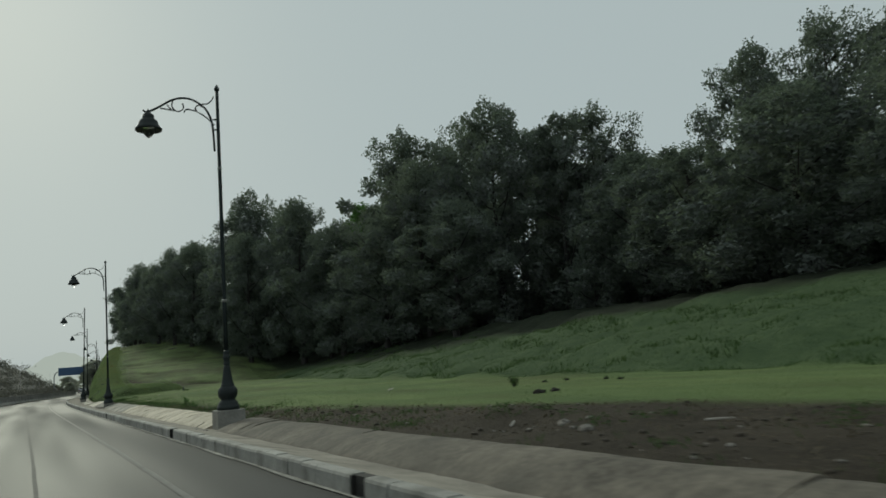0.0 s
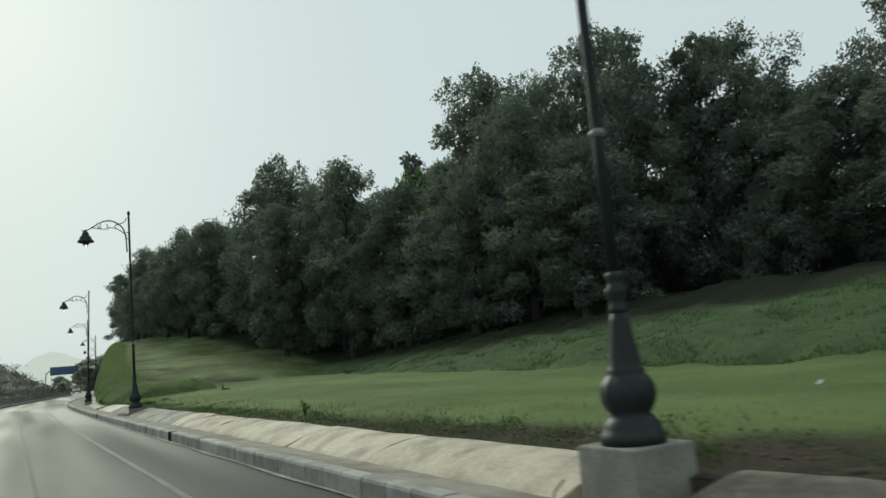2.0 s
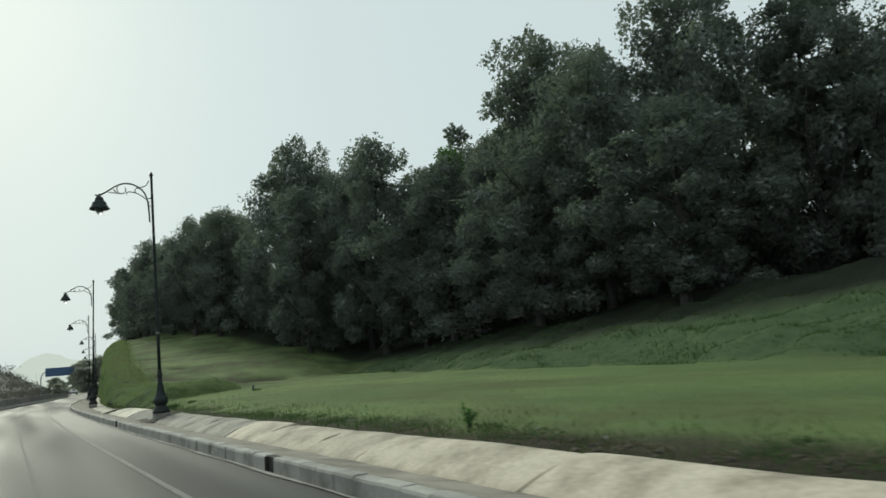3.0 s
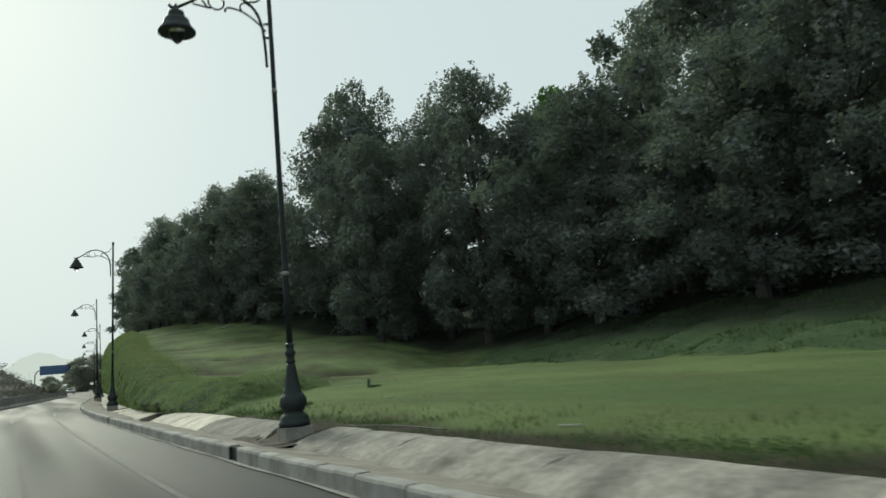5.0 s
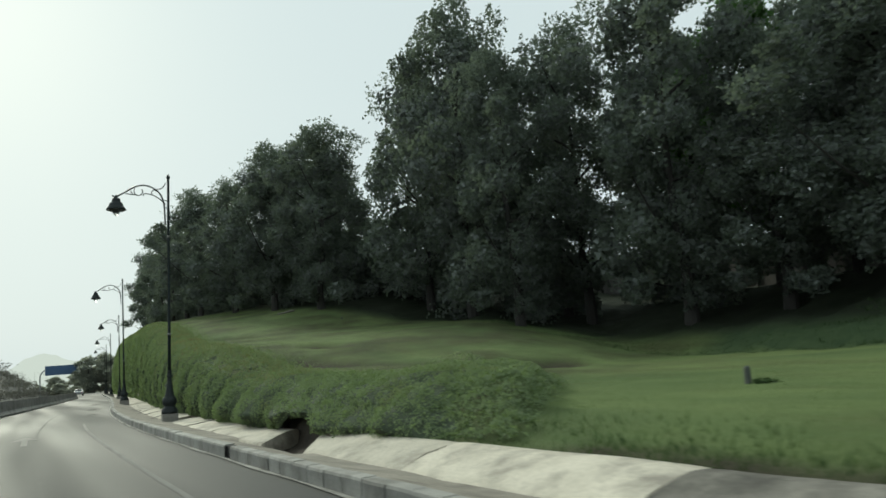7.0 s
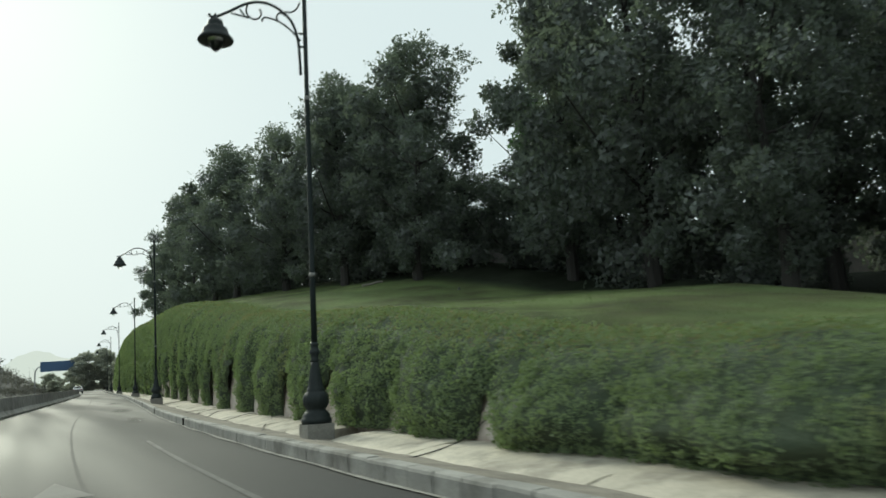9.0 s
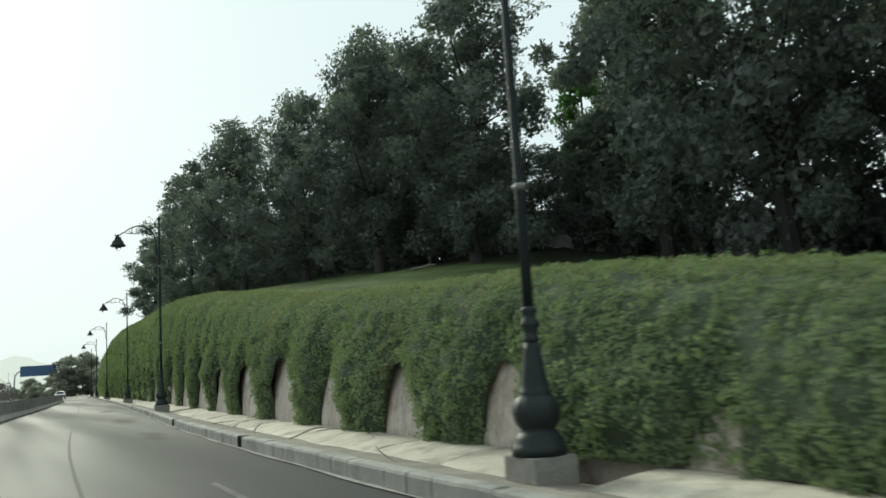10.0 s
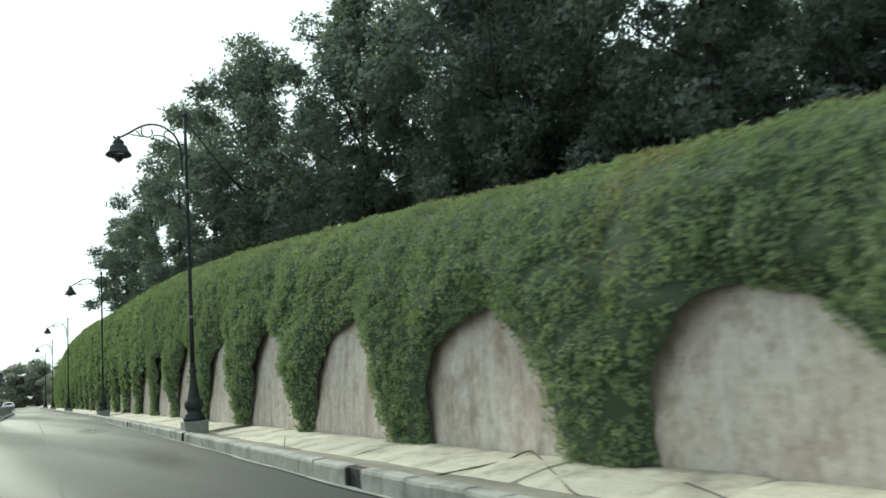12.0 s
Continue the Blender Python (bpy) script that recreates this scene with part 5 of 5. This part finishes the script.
rng = random.Random(31)
for k in range(46):
    y = rng.uniform(1.5, 16) if k < 34 else rng.uniform(16, 40)
    s = rng.uniform(2.3, 2.3 + float(np.interp(y, [2, 10, 16, 40], [2.8, 1.8, 1.3, 0.6])))
    r = rng.choice((0.012, 0.016, 0.02, 0.026, 0.034))
    ob = stone("stone", r, k * 3.1, M_STONE)
    ob.location = (float(kx(y)) + s, y, float(ground_z(np.array(s), np.array(y))) + r * 0.25)
    tagged(ob, "small pale stone on the bare earth of the verge", "stone", "stones on the verge")
for s, y, r in ((3.37, 5.94, 0.075), (3.13, 5.22, 0.085), (3.5, 5.6, 0.04), (3.0, 6.2, 0.04)):
    ob = stone("rock", r, y * 5, M_STONE, 0.75)
    ob.location = (float(kx(y)) + s, y, float(ground_z(np.array(s), np.array(y))) + r * 0.2)
    tagged(ob, "lump of broken pale concrete lying on the bare earth", "rock", "rubble on the verge")

def plant(name, label, x, y, z, h, n, spread, seed, material, leaf):
    """A small bushy plant: thin stems with leaves."""
    r = np.random.default_rng(seed)
    p = new(name)
    bm = bmesh.new()
    tips = []
    for k in range(n):
        a = r.uniform(0, 6.28)
        tip = Vector((spread * r.uniform(0.2, 1) * math.cos(a), spread * r.uniform(0.2, 1) * math.sin(a), h * r.uniform(0.5, 1)))
        tube(bm, [(0, 0, -0.03), tip * 0.5 + Vector((0, 0, h * 0.1)), tip], [0.008, 0.006, 0.003], 5)
        tips.append(tip)
    part("stem", bm, M_BARK, p)
    cen = np.concatenate([np.array(t) * r.uniform(0.3, 1.05, (26, 1)) + r.normal(0, spread * 0.14, (26, 3)) for t in tips])
    cen[:, 2] = np.abs(cen[:, 2])
    part("leaves", leaf_mesh("leaves", cen, r.uniform(leaf * 0.6, leaf * 1.3, len(cen)), r, material), material, p)
    p.location = (x, y, z)
    return tagged(p, label, "plant")


plant("weed", "small upright leafy weed at the edge of the lawn", 5.56, 28.3, float(terrain(2.75, 28.3)), 0.36, 6, 0.11, 3, M_LEAF_LIGHT, 0.06)
plant("grass_clump", "dark tussock of long grass on the lawn", float(kx(50.6)) + 2.75, 50.6, float(terrain(2.75, 50.6)), 0.11, 30, 0.26, 5, M_ROUGH, 0.035)
plant("grass_clump", "flattened dark tussock of grass on the lawn", float(kx(51.3)) + 3.6, 51.3, float(terrain(3.6, 51.3)), 0.03, 16, 0.22, 6, M_ROUGH, 0.035)
plant("grass_clump", "small flat dark tussock at the foot of the marker post", 10.08, 55.95, float(terrain(10.08 - float(kx(55.95)), 55.95)) - 0.03, 0.04, 16, 0.26, 7, M_ROUGH, 0.05)

post_z = float(terrain(9.95 - float(kx(56.15)), 56.15)) - 0.05
marker = part("marker_post", lathe([(0.056, -0.1), (0.058, 0.0), (0.052, 0.25), (0.054, 0.28), (0.044, 0.31), (0.018, 0.325)], 12), M_POST, None, "", True)
marker.matrix_world = pose(9.95, 56.15, post_z, 0, 3, 0)
tagged(marker, "short dark marker post standing in the lawn", "post")

plant("weed", "ragged dark weed standing in the mown lawn", 10.5, 13.1, float(terrain(10.5 - float(kx(13.1)), 13.1)), 0.30, 9, 0.20, 8, M_ROUGH, 0.05)


M_CLOD = surface("wet_soil", (0.010, 0.009, 0.007), (0.028, 0.023, 0.018), 4.0, 40.0, 0.9, 0.01)


def clod(x, y, r, seed):
    """A lump of torn-up turf: dark soil with blades round it."""
    c = new("turf_clod")
    bm = bmesh.new()
    bmesh.ops.create_icosphere(bm, subdivisions=2, radius=r)
    for vtx in bm.verts:
        q = 1 + 0.5 * noise.noise(vtx.co * (1.7 / r) + Vector((seed, 0, 0)))
        vtx.co = Vector((vtx.co.x * q * 1.3, vtx.co.y * q, vtx.co.z * q * 0.8))
    part("soil_lump", bm, M_CLOD, c)
    g = np.random.default_rng(int(seed * 10))
    root = np.stack([g.normal(0, r * 0.9, 12), g.normal(0, r * 0.9, 12), np.zeros(12)], 1)
    part("blades", blade_mesh("blades", root, g.uniform(0.04, 0.09, 12), g, M_ROUGH, 0.3), M_ROUGH, c)
    c.location = (x, y, float(ground_z(np.array(x - float(kx(y))), np.array(y))) + 0.01)
    return tagged(c, "dark clod of torn-up turf lying on the mown lawn", "clod", "clods on the lawn")


for k, (x, y, r) in enumerate(((9.17, 10.2, 0.095), (9.55, 10.2, 0.075), (11.75, 13.6, 0.05), (12.05, 13.1, 0.05), (12.2, 11.8, 0.06), (12.1, 11.2, 0.05))):
    clod(x, y, r, 1.3 + 2.7 * k)


def scrap_board(x, y, length, turn, label, material, width=0.05):
    """A thin splintered length of wood."""
    bm = bmesh.new()
    box(bm, (length, width, 0.018), (0, 0, 0), 0.004)
    for vtx in bm.verts:
        vtx.co.z += 0.03 * (vtx.co.x / length) + 0.02 * noise.noise(vtx.co * 6)
        vtx.co.y += 0.25 * width * noise.noise(vtx.co * 4 + Vector((3, 0, 0)))
    ob = part("wood_scrap", bm, material)
    ob.matrix_world = pose(x, y, float(ground_z(np.array(x - float(kx(y))), np.array(y))) + 0.03, 0, 0, turn)
    return tagged(ob, label, "scrap")


M_PALE_WOOD = surface("weathered_wood", (0.26, 0.245, 0.215), (0.42, 0.40, 0.36), 4.0, 30.0, 0.85, 0.002, stretch=(0.3, 2, 2), coord="Object")
scrap_board(7.38, 4.2, 0.36, -80, "pale splintered length of wood on the bare earth", M_PALE_WOOD)
scrap_board(6.26, 6.74, 0.15, 35, "short weathered scrap of wood on the bare earth", M_PALE_WOOD, 0.025)
scrap_board(5.69, 40.6, 0.42, -86, "long pale stick lying at the edge of the lawn", M_PALE_WOOD, 0.022)
scrap_board(10.0, 19.1, 0.20, 20, "small pale scrap lying on the mown lawn", M_PALE_WOOD, 0.07)
scrap_board(7.33, 49.0, 0.14, -60, "small pale scrap lying on the mown lawn", M_PALE_WOOD, 0.06)
scrap_board(20.0, 88.6, 0.42, -35, "short dark stick lying on the crest of the hill", M_BARK, 0.06)

peg = part("marker_peg", lathe([(0.045, -0.1), (0.045, 0.10), (0.038, 0.13), (0.012, 0.14)], 10), M_POST, None, "", True)
peg.matrix_world = pose(16.98, 90.9, float(ground_z(np.array(16.98 - float(kx(90.9))), np.array(90.9))), 0, 4, 0)
tagged(peg, "short dark peg standing in the grass of the hill", "peg")

# fallen branch on the crest
bm = bmesh.new()
tube(bm, bend([(-0.55, 0, 0.05), (-0.1, 0.1, 0.12), (0.3, 0.05, 0.22), (0.62, 0.12, 0.26)]), 0.06, 7)
branch = part("fallen_branch", bm, M_STONE, None, "", True)
branch.location = (15.2, 96.3, float(terrain(15.2 - float(kx(96.3)), 96.3)) + 0.02)
tagged(branch, "pale broken branch lying on the crest of the hill", "branch")


def cable(points, label):
    bm = bmesh.new()
    tube(bm, bend([at_road(*p) for p in points], 10), 0.009, 6)
    return tagged(part("cable", bm, M_RUBBER, None, "", True), label, "cable")


cable([(1.25, 47.0, 0.05), (1.00, 46.6, 0.03), (0.96, 45.9, 0.0), (1.25, 45.5, 0.03), (1.55, 45.45, 0.12), (1.98, 45.3, 0.22), (2.1, 44.7, 0.235), (2.3, 43.6, 0.25), (2.4, 42.4, 0.23)], "black cable looped round the lamp pedestal and up the concrete bank")
cable([(1.25, 17.55, 0.12), (1.02, 17.4, 0.02), (0.98, 17.0, -0.03), (1.15, 16.7, -0.03)], "short black cable hanging beside the lamp pedestal")
cable([(1.12, 74.6, -0.04), (1.01, 72.9, -0.04), (0.86, 71.4, -0.03), (1.04, 70.75, -0.04), (1.6, 70.85, -0.01), (2.13, 71.1, 0.05), (2.34, 71.0, 0.20), (2.40, 70.74, 0.38)], "black cable lying on the concrete bank and climbing into the creeper")
cable([(1.87, 88.2, 0.02), (1.3, 86.6, -0.04), (0.85, 83.9, -0.02), (1.17, 83.3, -0.05), (2.06, 84.2, 0.03), (2.15, 82.6, 0.05), (2.04, 81.1, 0.03), (1.41, 79.3, -0.03), (0.80, 76.9, -0.02), (0.62, 75.9, 0.0)], "black cable snaking over the concrete bank")
cable([(0.94, 91.1, -0.04), (1.86, 90.95, 0.01), (2.26, 91.0, 0.06), (2.26, 90.8, 0.06), (1.65, 89.65, -0.01), (1.18, 88.7, -0.05), (1.0, 87.4, -0.05)], "black cable arched over the concrete bank")
cable([(0.95, 99.8, -0.05), (1.75, 101.0, 0.0), (1.88, 99.7, 0.01), (1.0, 96.7, -0.05)], "black cable arched over the concrete bank")

# ---- kerb: single stones with drain openings between them ----
OPENINGS = [(4.6, 0.34), (14.7, 0.36), (28.7, 0.34), (44.2, 0.40), (59.8, 0.34), (82.05, 0.36), (91.0, 0.40), (101.05, 0.36), (111.8, 0.35), (122.5, 0.35)]
v, f = ribbon(list(np.arange(112.4, 330, 2.0)), lambda y: [(0, -0.2), (0, 0.19), (0.02, 0.2), (0.16, 0.2), (0.16, -0.2)])
kerb = tagged(new("kerb", mesh_of("kerb", v, f, M_KERB)), "weathered grey concrete kerb stones with drain openings", "kerb", kind="structure")
LEN = 0.5
bm = bmesh.new()
prof = [(0.0, -0.25), (0.0, 0.165), (0.012, 0.192), (0.03, 0.2), (0.155, 0.2), (0.16, 0.195), (0.16, -0.25)]
ra = [bm.verts.new((x, 0.008, z)) for x, z in prof]
rb = [bm.verts.new((x, LEN - 0.008, z)) for x, z in prof]
for k in range(len(prof)):
    j = (k + 1) % len(prof)
    bm.faces.new((ra[k], rb[k], rb[j], ra[j]))
bm.faces.new(ra)
bm.faces.new(list(reversed(rb)))
kerb_mesh = bpy.data.meshes.new("kerb_stone")
bm.to_mesh(kerb_mesh)
bm.free()
kerb_mesh.materials.append(M_KERB)
M_INLET_SHADE = surface("inlet_shade_fill", (0.012, 0.011, 0.010), (0.03, 0.027, 0.024), 4.0, 40.0, 0.9, 0.003)
# dark boxes block the openings; the shade inside is put into their colour
for o, w in OPENINGS[:9]:
    bm = bmesh.new()
    for at, size in (((0.10, 0, 0.09), (0.12, w, 0.19)), ((0.04, -w / 2 + 0.015, 0.085), (0.08, 0.03, 0.2)), ((0.04, w / 2 - 0.015, 0.085), (0.08, 0.03, 0.2)), ((0.02, 0, 0.0), (0.12, w, 0.02))):
        box(bm, size, at)
    inlet = part("inlet", bm, M_INLET_SHADE, kerb, "drain opening in the kerb, filled near-black to paint its shade")
    inlet.matrix_basis = Matrix.Translation((float(kx(o)), o, 0)) @ Matrix.Rotation(-math.atan2(float(kx(o + 1) - kx(o - 1)), 2), 4, "Z")
rng = random.Random(2)
y = -14.0
edges = [-14.0] + [q for o, w in OPENINGS[:9] for q in (o - w / 2, o + w / 2)] + [112.4]
for a, b in zip(edges[::2], edges[1::2]):
    n = max(1, round((b - a) / LEN))
    step = (b - a) / n
    for k in range(n):
        y = a + k * step
        ob = new("kerb_stone", kerb_mesh)
        ob.parent = kerb
        t = -math.atan2(float(kx(y + step) - kx(y)), step)
        ob.matrix_basis = Matrix.Translation((float(kx(y)) + rng.uniform(-0.005, 0.005), y, rng.uniform(-0.007, 0.006))) @ Matrix.Rotation(t + rng.uniform(-0.008, 0.008), 4, "Z") @ Matrix.Diagonal((1, step / LEN, 1, 1))
